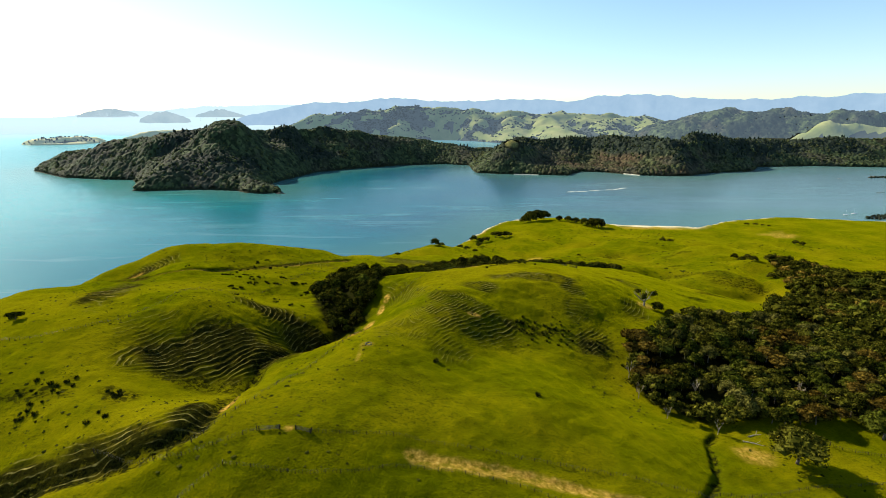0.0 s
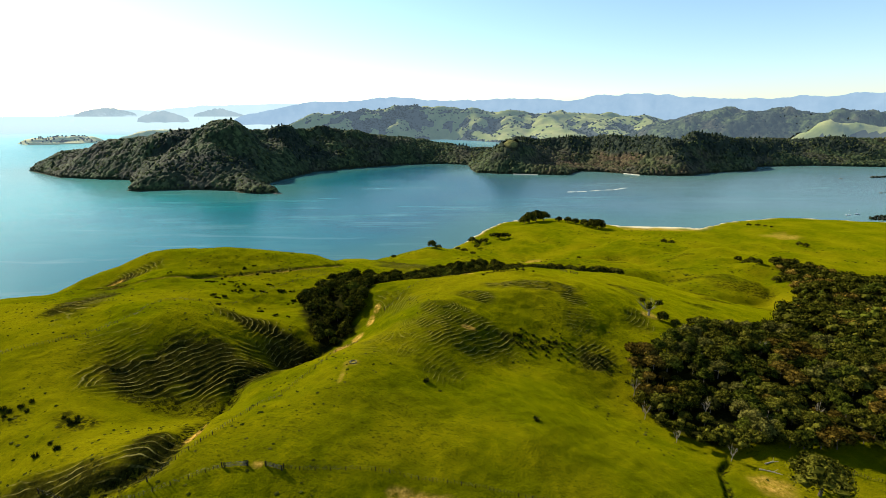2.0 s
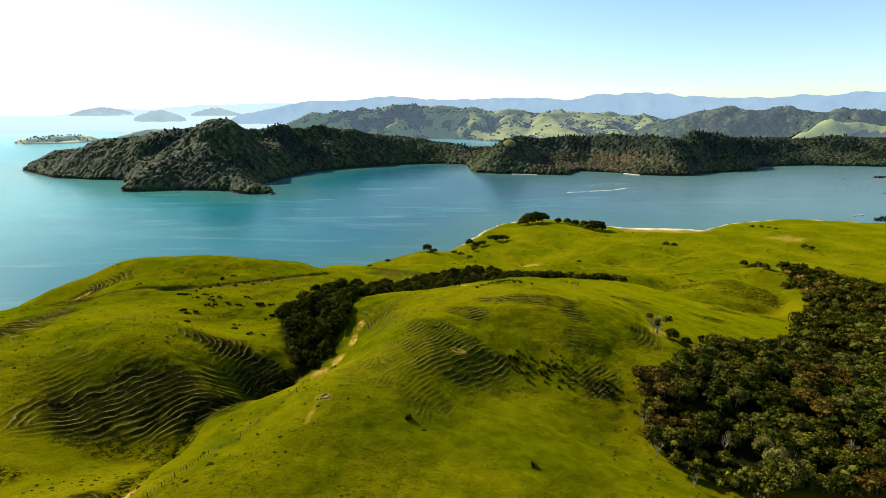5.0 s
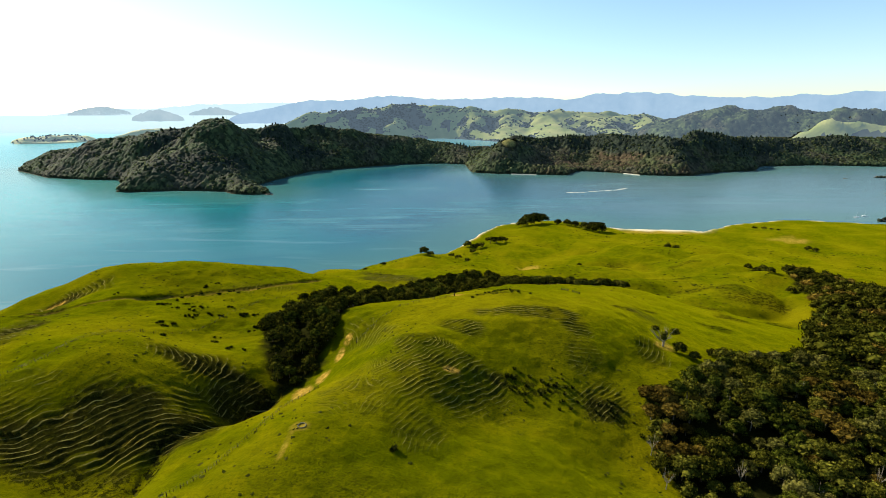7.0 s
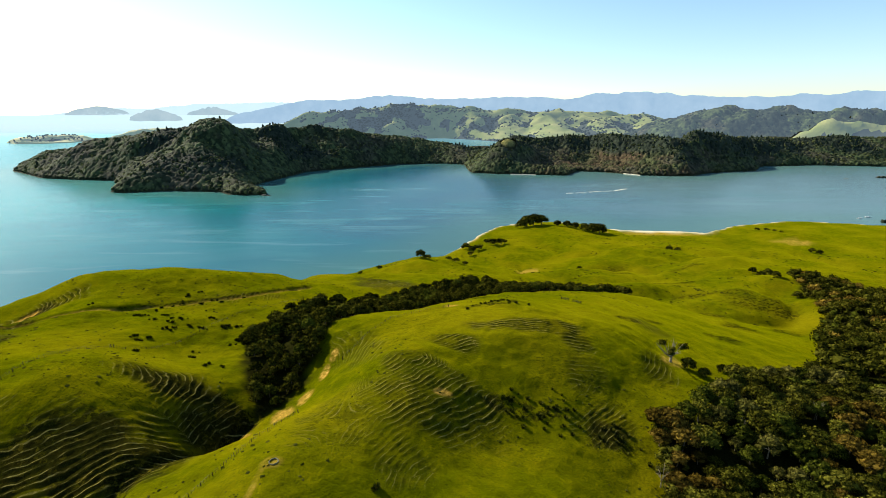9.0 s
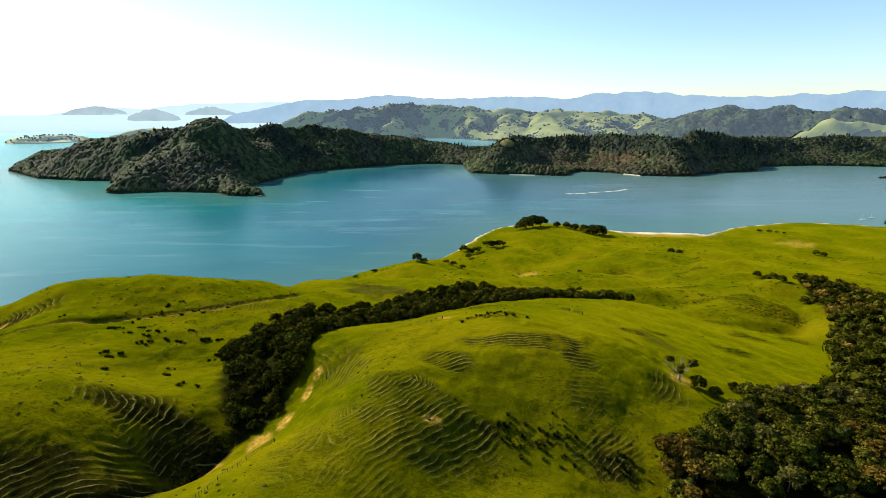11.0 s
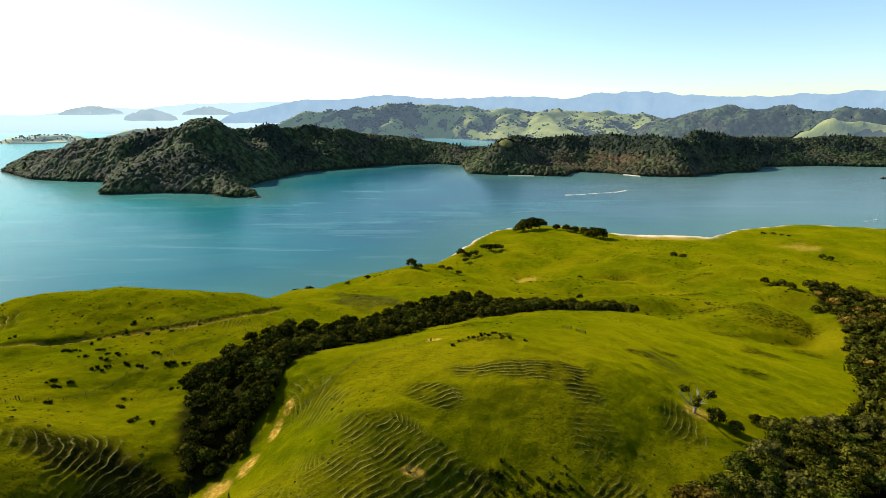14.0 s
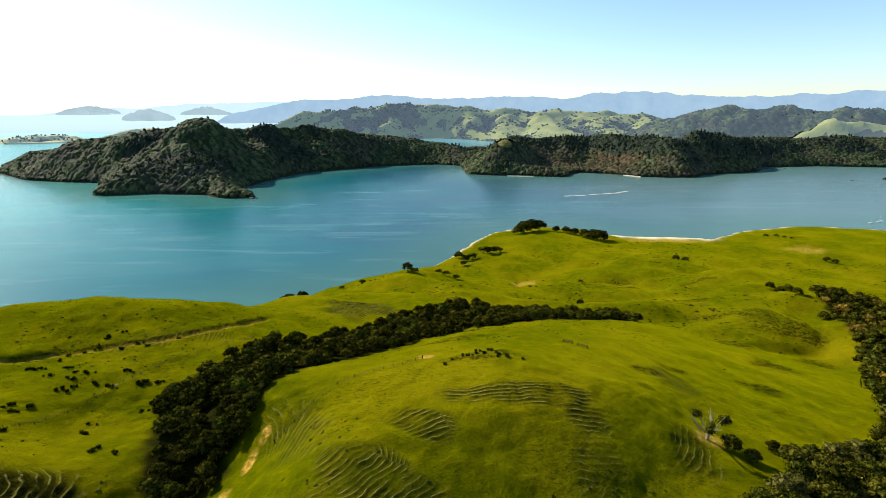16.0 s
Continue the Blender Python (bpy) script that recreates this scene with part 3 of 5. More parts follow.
PEN_RIDGES = [(((-1555, 1945, 27), (-1450, 1950, 71), (-1330, 1930, 97), (-1190, 1880, 114), (-1060, 1830, 129), (-950, 1800, 153), (-850, 1780, 179), (-740, 1770, 187), (-640, 1800, 180), (-590, 1880, 168), (-498, 2091, 158), (-330, 2250, 131), (-118, 2397, 93), (150, 2520, 48)), 330),
              (((-850, 1420, 24), (-790, 1510, 62), (-750, 1600, 105), (-720, 1700, 150)), 170),
              (((-480, 1350, 12), (-560, 1440, 34), (-620, 1580, 100)), 90),
              (((170, 1840, 34), (262, 1932, 117), (330, 2050, 90)), 95), (((180, 1815, 38), (300, 1806, 46), (430, 1770, 30)), 50),
              (((330, 2150, 100), (657, 2204, 106), (954, 1900, 122), (1010, 1990, 134), (1379, 2250, 98), (1900, 2300, 95), (2600, 2400, 120)), 170),
              (((690, 1790, 26), (850, 1765, 28)), 40), (((1100, 2600, 60), (1700, 2700, 80), (2500, 2800, 90)), 220)]


def hill_land(x, y, coast, ridges, slope=0.8, rough=6.0, seed=40, blend=24.0):
    d = inside_by(x, y, coast)
    h = np.full(np.shape(x), 6.0)
    for line, width in ridges:
        dist, along = line_distance(x, y, line)
        top = np.interp(along, np.arange(len(line)), [p[2] for p in line])
        g = top * np.exp(-0.5 * (dist / (width * 0.62)) ** 2)
        t = np.clip(0.5 + 0.5 * (g - h) / blend, 0, 1)
        h = h * (1 - t) + g * t + blend * 0.5 * t * (1 - t)
    h = h * (1 + 0.10 * fbm(x / 150, y / 150, 3, seed)) + rough * (fbm(x / 60, y / 60, 3, seed + 5) + 0.7 * (0.35 - np.abs(fbm(x / 110, y / 110, 2, seed + 8)))) * ease(4, 40, h)
    wander = 1 + 0.35 * fbm(x / 170, y / 170, 3, seed + 11)
    rise = np.maximum(d, -30) * slope * np.where(d > 0, wander, 1.0) + 0.5
    k = np.clip(rise * 0.5, 0.5, 26.0)
    t = np.clip(0.5 + 0.5 * (rise - h) / k, 0, 1)
    return np.minimum(rise * (1 - t) + h * t - k * t * (1 - t), rise)


def bush_on(x, y, lap=0.0, woody=None):
    """Where bush grows on the farm hills, 0 to 1: in the folds and in wide stands."""
    m = fbm(x / 300, y / 340, 4, 12, 0.6) + np.clip(lap * 260, -0.5, 0.9)
    if woody is not None:
        m = m + woody(x, y)
    return ease(0.22, 0.42, m)


def crowns(x, y, cell, seed):
    """Domes of tree crowns, one a cell: their height (about -0.3 to 1.2) and tone."""
    i, j = np.floor(x / cell), np.floor(y / cell)
    best, tone = np.full(np.shape(x), -0.35), np.zeros(np.shape(x))
    for a in (-1, 0, 1):
        for b in (-1, 0, 1):
            r = hashed(i + a, j + b, seed + 2)
            d = ((x / cell - i - a - hashed(i + a, j + b, seed)) ** 2 + (y / cell - j - b - hashed(i + a, j + b, seed + 1)) ** 2) / (0.55 + 0.35 * r) ** 2
            h = (0.45 + 0.85 * r) - 0.9 * d
            tone = np.where(h > best, hashed(i + a, j + b, seed + 3), tone)
            best = np.maximum(best, h)
    return best, tone


def pines_on(x, y, land):
    """Where dark pines crown the ridges of the harbour side."""
    high = ease(48, 80, land + 22 * fbm(x / 120, y / 120, 3, 8)) * ease(150, 420, x + 0.3 * (y - 1900)) * ease(1350, 1050, x) * ease(1820, 1960, y + 0.05 * x)
    return np.maximum(high, ease(0.30, 0.42, fbm(x / 150, y / 150, 3, 8)) * ease(20, 50, land))


def canopy(name, label, coast, ridges, step, cell, tall, material, test, seed=40, slope=0.8, reach=(1960, 2460)):
    """The closed roof of a far wood, laid over its land crown by crown."""
    xs, ys = [p[0] for p in coast], [p[1] for p in coast]
    ax, ay = np.arange(min(xs) - 10, min(max(xs), reach[0]) + 10, step), np.arange(min(ys) - 10, min(max(ys), reach[1]) + 10, step)
    X, Y = np.meshgrid(ax, ay)
    rough = fbm(X / step * 0.37, Y / step * 0.37, 2, seed + 9)
    land = hill_land(X, Y, coast, ridges, slope, 6.0, seed)
    dome, tone = crowns(X + step * 0.5 * rough, Y - step * 0.5 * rough, cell, seed)
    Z = land + tall * (0.45 + dome + 0.16 * rough) * ease(0.4, 2.4, land)
    keep = (land > 0.4) & test(X, Y)
    f = grid_faces(len(ax), len(ay))
    f = f[keep.ravel()[f].all(1)]
    used, back = np.unique(f, return_inverse=True)
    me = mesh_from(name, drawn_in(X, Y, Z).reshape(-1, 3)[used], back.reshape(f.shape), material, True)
    add_attr(me, "tone", tone.ravel()[used])
    add_attr(me, "pine", pines_on(X, Y, land).ravel()[used])
    add_attr(me, "heath", (ease(300, 400, X) * ease(1150, 950, X) * ease(80, 50, land + 14 * fbm(X / 60, Y / 60, 2, 29))).ravel()[used])
    return tagged(new(name, me), label, "woods", kind="stuff")


def far_land(name, label, coast, ridges, step, material, category="hills", slope=0.8, rough=6.0, seed=40, woody=None):
    xs, ys = [p[0] for p in coast], [p[1] for p in coast]
    ax, ay = np.arange(min(xs) - 40, max(xs) + 40, step), np.arange(min(ys) - 40, max(ys) + 40, step)
    X, Y = np.meshgrid(ax, ay)
    Zf = hill_land(X, Y, coast, ridges, slope, rough, seed)
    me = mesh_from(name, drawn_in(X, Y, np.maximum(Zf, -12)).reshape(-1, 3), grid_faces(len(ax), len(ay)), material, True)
    gyy, gxx = np.gradient(Zf, step)
    lap = np.gradient(gyy, step, axis=0) + np.gradient(gxx, step, axis=1)
    for _ in range(3):
        lap = (lap + np.roll(lap, 1, 0) + np.roll(lap, -1, 0) + np.roll(lap, 1, 1) + np.roll(lap, -1, 1)) / 5
    add_attr(me, "bush", bush_on(X, Y, lap, woody))
    return tagged(new(name, me), label, category, kind="structure")


rr = np.concatenate([np.arange(0, 3000, 60.0), 3000 * 1.06 ** np.arange(0, 64)])
aa = np.linspace(0, 2 * math.pi, 241)
SR, SA = np.meshgrid(rr, aa)
SX, SY = SR * np.sin(SA), SR * np.cos(SA)
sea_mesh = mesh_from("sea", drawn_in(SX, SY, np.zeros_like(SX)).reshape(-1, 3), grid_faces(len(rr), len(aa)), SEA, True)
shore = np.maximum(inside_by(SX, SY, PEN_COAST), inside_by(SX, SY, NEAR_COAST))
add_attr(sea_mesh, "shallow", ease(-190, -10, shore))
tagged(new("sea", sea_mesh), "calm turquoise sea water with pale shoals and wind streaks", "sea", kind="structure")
far_land("wooded_headland", "dark wooded peninsula and harbour shore", PEN_COAST, PEN_RIDGES, 14.0, SOIL_FAR, slope=0.74)
FARM_COAST = [(-1700, 4750), (-1500, 4450), (-1000, 4300), (-300, 4300), (30, 4460), (300, 4150), (700, 3500), (1400, 3300), (2200, 3300), (2500, 4300), (2000, 5200), (-600, 5400), (-1500, 5100)]
FARM_RIDGES = [(((-1500, 4750, 60), (-1300, 4700, 165), (-1107, 4650, 222), (-800, 4800, 235), (-425, 4950, 300), (-100, 4950, 290), (150, 4900, 262), (573, 4800, 235), (1150, 4600, 222), (1700, 4300, 200)), 430),
               (((-900, 4750, 230), (-850, 4380, 60)), 340), (((-425, 4950, 290), (-420, 4600, 180), (-330, 4350, 60)), 360), (((-60, 4950, 280), (0, 4700, 170), (60, 4520, 50)), 320),
               (((330, 4850, 240), (330, 4550, 165), (330, 4250, 60)), 270), (((620, 4780, 230), (620, 4400, 140), (560, 4000, 60)), 270),
               (((900, 4700, 225), (930, 4200, 150), (900, 3750, 90)), 280), (((1250, 4550, 215), (1300, 4100, 150), (1250, 3700, 80)), 280), (((1600, 4350, 200), (1650, 3900, 130)), 280)]


def farm_bush(x, y):
    """The bush on the old hill and along the shore of the farm hills."""
    return 0.75 * ease(-250, -420, x) * ease(4450, 4700, y) - 0.25 * ease(-100, 100, x)


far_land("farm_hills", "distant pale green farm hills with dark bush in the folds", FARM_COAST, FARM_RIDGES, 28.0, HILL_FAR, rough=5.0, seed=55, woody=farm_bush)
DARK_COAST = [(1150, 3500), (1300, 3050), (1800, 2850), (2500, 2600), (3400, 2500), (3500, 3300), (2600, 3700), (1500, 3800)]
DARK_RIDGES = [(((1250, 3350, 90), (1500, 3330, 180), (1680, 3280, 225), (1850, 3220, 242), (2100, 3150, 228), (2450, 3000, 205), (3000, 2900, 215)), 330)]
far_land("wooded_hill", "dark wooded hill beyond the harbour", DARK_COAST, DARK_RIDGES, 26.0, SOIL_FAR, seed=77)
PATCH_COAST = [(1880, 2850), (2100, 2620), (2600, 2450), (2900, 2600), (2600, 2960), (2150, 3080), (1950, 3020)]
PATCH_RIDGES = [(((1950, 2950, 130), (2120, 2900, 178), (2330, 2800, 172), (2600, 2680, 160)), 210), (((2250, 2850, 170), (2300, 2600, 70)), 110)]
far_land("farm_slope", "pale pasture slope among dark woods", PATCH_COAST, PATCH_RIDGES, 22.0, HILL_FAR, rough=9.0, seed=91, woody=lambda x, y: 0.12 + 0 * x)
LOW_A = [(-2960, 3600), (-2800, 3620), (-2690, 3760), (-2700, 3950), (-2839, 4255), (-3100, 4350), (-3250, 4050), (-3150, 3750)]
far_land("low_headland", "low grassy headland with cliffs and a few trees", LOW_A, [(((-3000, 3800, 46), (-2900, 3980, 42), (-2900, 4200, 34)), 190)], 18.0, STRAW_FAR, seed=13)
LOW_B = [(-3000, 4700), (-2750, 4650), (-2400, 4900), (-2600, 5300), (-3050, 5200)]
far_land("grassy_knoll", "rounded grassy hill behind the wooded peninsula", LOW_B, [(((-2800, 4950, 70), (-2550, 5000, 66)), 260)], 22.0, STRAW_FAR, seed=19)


def isle(name, label, x, y, rx, ry, top, seed):
    ang = np.linspace(0, 2 * math.pi, 22)[:-1]
    coast = [(x + rx * math.cos(a) * (1 + 0.12 * math.sin(3 * a + seed)), y + ry * math.sin(a)) for a in ang]
    ridge = (((x - rx * 0.85, y, top * 0.42), (x - rx * 0.4, y, top * 0.82), (x, y, top), (x + rx * 0.35, y, top * 0.82), (x + rx * 0.85, y, top * 0.38)), ry * 1.6)
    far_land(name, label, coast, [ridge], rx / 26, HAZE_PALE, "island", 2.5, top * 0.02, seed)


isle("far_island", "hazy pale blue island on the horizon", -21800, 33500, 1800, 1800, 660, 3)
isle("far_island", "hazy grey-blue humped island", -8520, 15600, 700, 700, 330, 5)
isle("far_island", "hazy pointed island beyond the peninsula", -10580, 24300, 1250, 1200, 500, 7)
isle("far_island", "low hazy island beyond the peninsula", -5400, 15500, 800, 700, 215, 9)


def far_range(name, label, dist, skyline, material, seed, relief):
    """A far mountain chain: skyline as (azimuth in degrees, degrees above the level)."""
    az = np.linspace(skyline[0][0], skyline[-1][0], 900)
    up = np.interp(az, [s[0] for s in skyline], [s[1] for s in skyline])
    up = up + relief * fbm(az * 0.7, az * 0 + seed, 5, seed, 0.6) * ease(0, 0.5, up + 0.4)
    t = np.linspace(0, 1, 14)
    A, T = np.meshgrid(az, t)
    D = dist * (1 + 0.25 * (T - 0.5)) + dist * 0.05 * fbm(A * 0.8, T * 3, 3, seed + 2)
    top = EYE + np.tan(np.radians(up))[None, :] * dist * 1.125
    Zr = top * T**1.1
    X, Y = D * np.sin(np.radians(A)), D * np.cos(np.radians(A))
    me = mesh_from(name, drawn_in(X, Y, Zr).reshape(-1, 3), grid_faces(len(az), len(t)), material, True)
    return tagged(new(name, me), label, "mountains", kind="structure")


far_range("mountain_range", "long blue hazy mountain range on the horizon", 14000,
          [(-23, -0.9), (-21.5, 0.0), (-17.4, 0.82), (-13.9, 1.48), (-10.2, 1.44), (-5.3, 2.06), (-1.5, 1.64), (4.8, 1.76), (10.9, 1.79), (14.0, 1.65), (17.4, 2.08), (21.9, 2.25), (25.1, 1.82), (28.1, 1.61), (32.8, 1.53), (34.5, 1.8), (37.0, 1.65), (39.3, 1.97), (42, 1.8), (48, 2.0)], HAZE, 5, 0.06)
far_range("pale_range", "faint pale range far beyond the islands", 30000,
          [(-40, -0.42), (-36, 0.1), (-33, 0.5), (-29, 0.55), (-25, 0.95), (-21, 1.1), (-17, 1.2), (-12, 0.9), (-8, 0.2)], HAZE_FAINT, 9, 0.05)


# ---------------------------------------------------------------- far woods
def bush_gap(x, y):
    """How far the pasture that is cut into the far forest stands above the forest's ground."""
    return hill_land(x, y, PATCH_COAST, PATCH_RIDGES, 0.8, 6.0, 91) - hill_land(x, y, DARK_COAST, DARK_RIDGES, 0.8, 6.0, 77) + 3 * fbm(x / 60, y / 60, 2, 14)


def ico(level):
    bm = bmesh.new()
    bmesh.ops.create_icosphere(bm, subdivisions=level, radius=1.0)
    v = np.array([tuple(p.co) for p in bm.verts])
    f = np.array([[q.index for q in p.verts] for p in bm.faces])
    bm.free()
    return v, f


def clumps(name, label, places, sizes, material, rng, level=1, tall=1.0, category="woods"):
    """Many tree crowns, each a lumpy dome, joined into one mesh."""
    v, f = ico(level)
    n = len(places)
    jit = 1 + 0.18 * rng.standard_normal((n, len(v), 1)).clip(-1.6, 1.6)
    turn = rng.uniform(0, 2 * math.pi, n)
    c, s = np.cos(turn)[:, None], np.sin(turn)[:, None]
    x = v[None, :, 0] * c - v[None, :, 1] * s
    y = v[None, :, 0] * s + v[None, :, 1] * c
    w = np.stack([x, y, np.broadcast_to(v[:, 2], x.shape)], -1) * jit
    w = w * np.stack([sizes, sizes, sizes * tall * rng.uniform(0.7, 1.3, n)], -1)[:, None, :] * 0.5
    w = w + np.asarray(places)[:, None, :]
    faces = (f[None] + (np.arange(n) * len(v))[:, None, None]).reshape(-1, 3)
    return tagged(new(name, mesh_from(name, w.reshape(-1, 3), faces, material, True)), label, category, kind="stuff")


def sown(rng, coast, ridges, count, test=None, seed=40):
    xs, ys = [p[0] for p in coast], [p[1] for p in coast]
    x, y = rng.uniform(min(xs), max(xs), count), rng.uniform(min(ys), max(ys), count)
    z = hill_land(x, y, coast, ridges, 0.74 if coast is PEN_COAST else 0.8, 6.0, seed)
    keep = z > 1.5
    if test is not None:
        keep &= test(x, y)
    return x[keep], y[keep], z[keep]


WOOD_HAZY = make_canopy("hazy_far_woods", 0.12)          # hazy distance past three kilometres, put in as emission
rng = np.random.default_rng(4)
canopy("peninsula_woods", "dense dark native bush covering the peninsula", PEN_COAST, PEN_RIDGES, 3.2, 8.5, 5.6, WOOD_FAR,
       lambda x, y: (y < 2450) & (x > -1600) & (x < 1950) & (np.abs(x) < y * 0.98 + 60) & (np.hypot(x - 262, (y - 1920) * 0.7) + 9 * fbm(x / 14, y / 14, 2, 6) > 25), slope=0.74)
x, y, z = sown(rng, PEN_COAST, PEN_RIDGES, 70000, lambda x, y: (y < 2450) & (np.abs(x) < y * 0.98 + 60) & (np.hypot(x - 262, (y - 1920) * 0.7) + 12 * fbm(x / 14, y / 14, 2, 6) > 27))
keep = rng.random(len(x)) < 0.62
x, y, z = x[keep], y[keep], z[keep]
size = rng.uniform(3.5, 9.5, len(x)) * (1 + 0.3 * fbm(x / 80, y / 80, 2, 3))
CROWNS_FAR = make_leaves("far_crowns", (0.008, 0.012, 0.005), (0.036, 0.042, 0.018), (0.105, 0.115, 0.040), 0.02)
clumps("emergent_trees", "taller dark crowns rising from the peninsula bush", np.stack([x, y, z + 5.0 + size * 0.1], -1), size, CROWNS_FAR, rng, tall=0.9)
x, y, z = sown(rng, PEN_COAST, PEN_RIDGES, 26000, lambda x, y: (y < 2450) & (x < 1950) & (np.hypot(x - 262, y - 1900) > 95))
pines = rng.random(len(x)) < 0.55 * pines_on(x, y, z)
x, y, z = x[pines], y[pines], z[pines]
size = rng.uniform(4.5, 8, len(x))
PINE_FAR = make_leaves("far_pines", (0.006, 0.011, 0.008), (0.014, 0.022, 0.014), (0.030, 0.042, 0.022), 0.02)
clumps("pine_stands", "tall dark pines standing above the bush", np.stack([x, y, z + 6 + size * 0.5], -1), size, PINE_FAR, rng, tall=2.2)
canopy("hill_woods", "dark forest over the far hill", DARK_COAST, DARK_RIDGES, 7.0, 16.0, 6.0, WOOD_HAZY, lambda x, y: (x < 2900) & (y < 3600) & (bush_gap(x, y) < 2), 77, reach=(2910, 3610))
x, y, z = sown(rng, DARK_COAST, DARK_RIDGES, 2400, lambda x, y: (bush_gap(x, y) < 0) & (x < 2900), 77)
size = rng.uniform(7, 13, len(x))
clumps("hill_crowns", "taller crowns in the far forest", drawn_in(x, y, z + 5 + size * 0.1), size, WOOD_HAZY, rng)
# bush, hedges and lone trees on the farm hills
x, y, z = sown(rng, FARM_COAST, FARM_RIDGES, 26000, None, 55)
e = 25.0
lap = sum(hill_land(x + a, y + b, FARM_COAST, FARM_RIDGES, 0.8, 5.0, 55) for a, b in ((e, 0), (-e, 0), (0, e), (0, -e)))
lap = (lap - 4 * hill_land(x, y, FARM_COAST, FARM_RIDGES, 0.8, 5.0, 55)) / e**2
keep = rng.random(len(x)) < np.where(bush_on(x, y, lap, farm_bush) > 0.6, 0.8, 0.010)
x, y, z = x[keep], y[keep], z[keep]
size = rng.uniform(9, 18, len(x))
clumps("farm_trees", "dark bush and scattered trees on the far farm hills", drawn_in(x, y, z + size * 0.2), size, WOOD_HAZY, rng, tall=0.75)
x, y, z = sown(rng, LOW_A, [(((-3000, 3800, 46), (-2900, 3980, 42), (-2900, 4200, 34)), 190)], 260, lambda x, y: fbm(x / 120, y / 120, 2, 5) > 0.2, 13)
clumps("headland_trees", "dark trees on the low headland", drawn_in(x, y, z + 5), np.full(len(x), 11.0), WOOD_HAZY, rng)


# ---------------------------------------------------------------- near plants: parts
LEAF_DARK = make_leaves("kanuka_leaves", (0.002, 0.003, 0.0004), (0.022, 0.023, 0.002), (0.120, 0.112, 0.012), 0.3)
LEAF_BROWN = make_leaves("brown_kanuka_leaves", (0.007, 0.005, 0.0008), (0.046, 0.031, 0.004), (0.150, 0.098, 0.014), 0.3)
LEAF_GREEN = make_leaves("broadleaf_leaves", (0.003, 0.005, 0.0004), (0.026, 0.031, 0.003), (0.100, 0.110, 0.010), 0.3)
LEAF_PALE = make_leaves("pale_leaves", (0.010, 0.011, 0.002), (0.045, 0.043, 0.007), (0.135, 0.120, 0.024), 0.3)
LEAF_RUSH = make_leaves("rush_blades", (0.008, 0.011, 0.001), (0.022, 0.026, 0.003), (0.055, 0.055, 0.008), 0.5)
BARK = make_plain("grey_bark", (0.060, 0.045, 0.030), (0.160, 0.130, 0.095), 3.0, 0.9, 0.1, 0.0, 0.4)
BARK_PALE = make_plain("bleached_wood", (0.12, 0.095, 0.06), (0.32, 0.27, 0.19), 3.0, 0.85, 0.1, 0.0, 0.4)
POST_WOOD = make_plain("weathered_post_wood", (0.012, 0.010, 0.006), (0.046, 0.036, 0.022), 6.0, 0.9, 0.1, 0.0, 0.3)
WIRE = make_plain("galvanised_wire", (0.07, 0.07, 0.06), (0.14, 0.14, 0.13), 8.0, 0.6, 0.3, 0.3)
GATE_STEEL = make_plain("dull_gate_steel", (0.014, 0.014, 0.012), (0.050, 0.048, 0.042), 4.0, 0.55, 0.4, 0.5)
ROCK = make_plain("dark_shore_rock", (0.030, 0.027, 0.022), (0.110, 0.100, 0.080), 0.8, 0.9, 0.2, 0.0, 0.8)
SAND = make_plain("pale_sand", (0.40, 0.35, 0.26), (0.62, 0.56, 0.44), 0.05, 0.9, 0.1)
HULL = make_plain("white_gelcoat", (0.70, 0.70, 0.68), (0.84, 0.84, 0.82), 1.0, 0.25, 0.5)
SPAR = make_plain("aluminium_spar", (0.50, 0.51, 0.52), (0.62, 0.63, 0.64), 2.0, 0.35, 0.5, 0.9)


def part(name, me, parent, label=""):
    ob = new(name, me)
    ob.parent = parent
    if label:
        tagged(ob, label)
    return ob


def tube(points, radii, sides=6):
    """Verts and quads of a bent, tapered tube."""
    pts = [Vector(p) for p in points]
    verts, faces = [], []
    for k, (p, r) in enumerate(zip(pts, radii)):
        way = (pts[min(k + 1, len(pts) - 1)] - pts[max(k - 1, 0)]).normalized()
        side = way.cross(Vector((0.31, 0.95, 0.05))).normalized()
        up = way.cross(side)
        for j in range(sides):
            a = 2 * math.pi * j / sides
            verts.append(p + (side * math.cos(a) + up * math.sin(a)) * r)
    for k in range(len(pts) - 1):
        for j in range(sides):
            a, b = k * sides + j, k * sides + (j + 1) % sides
            faces.append((a, b, b + sides, a + sides))
    return [tuple(v) for v in verts], faces


def joined(name, pieces, material, smooth=True):
    verts, faces, n = [], [], 0
    for v, f in pieces:
        verts += list(v)
        faces += [tuple(i + n for i in q) for q in f]
        n += len(v)
    return mesh_from(name, verts, faces, material, smooth)


ICO_V, ICO_F = ico(1)


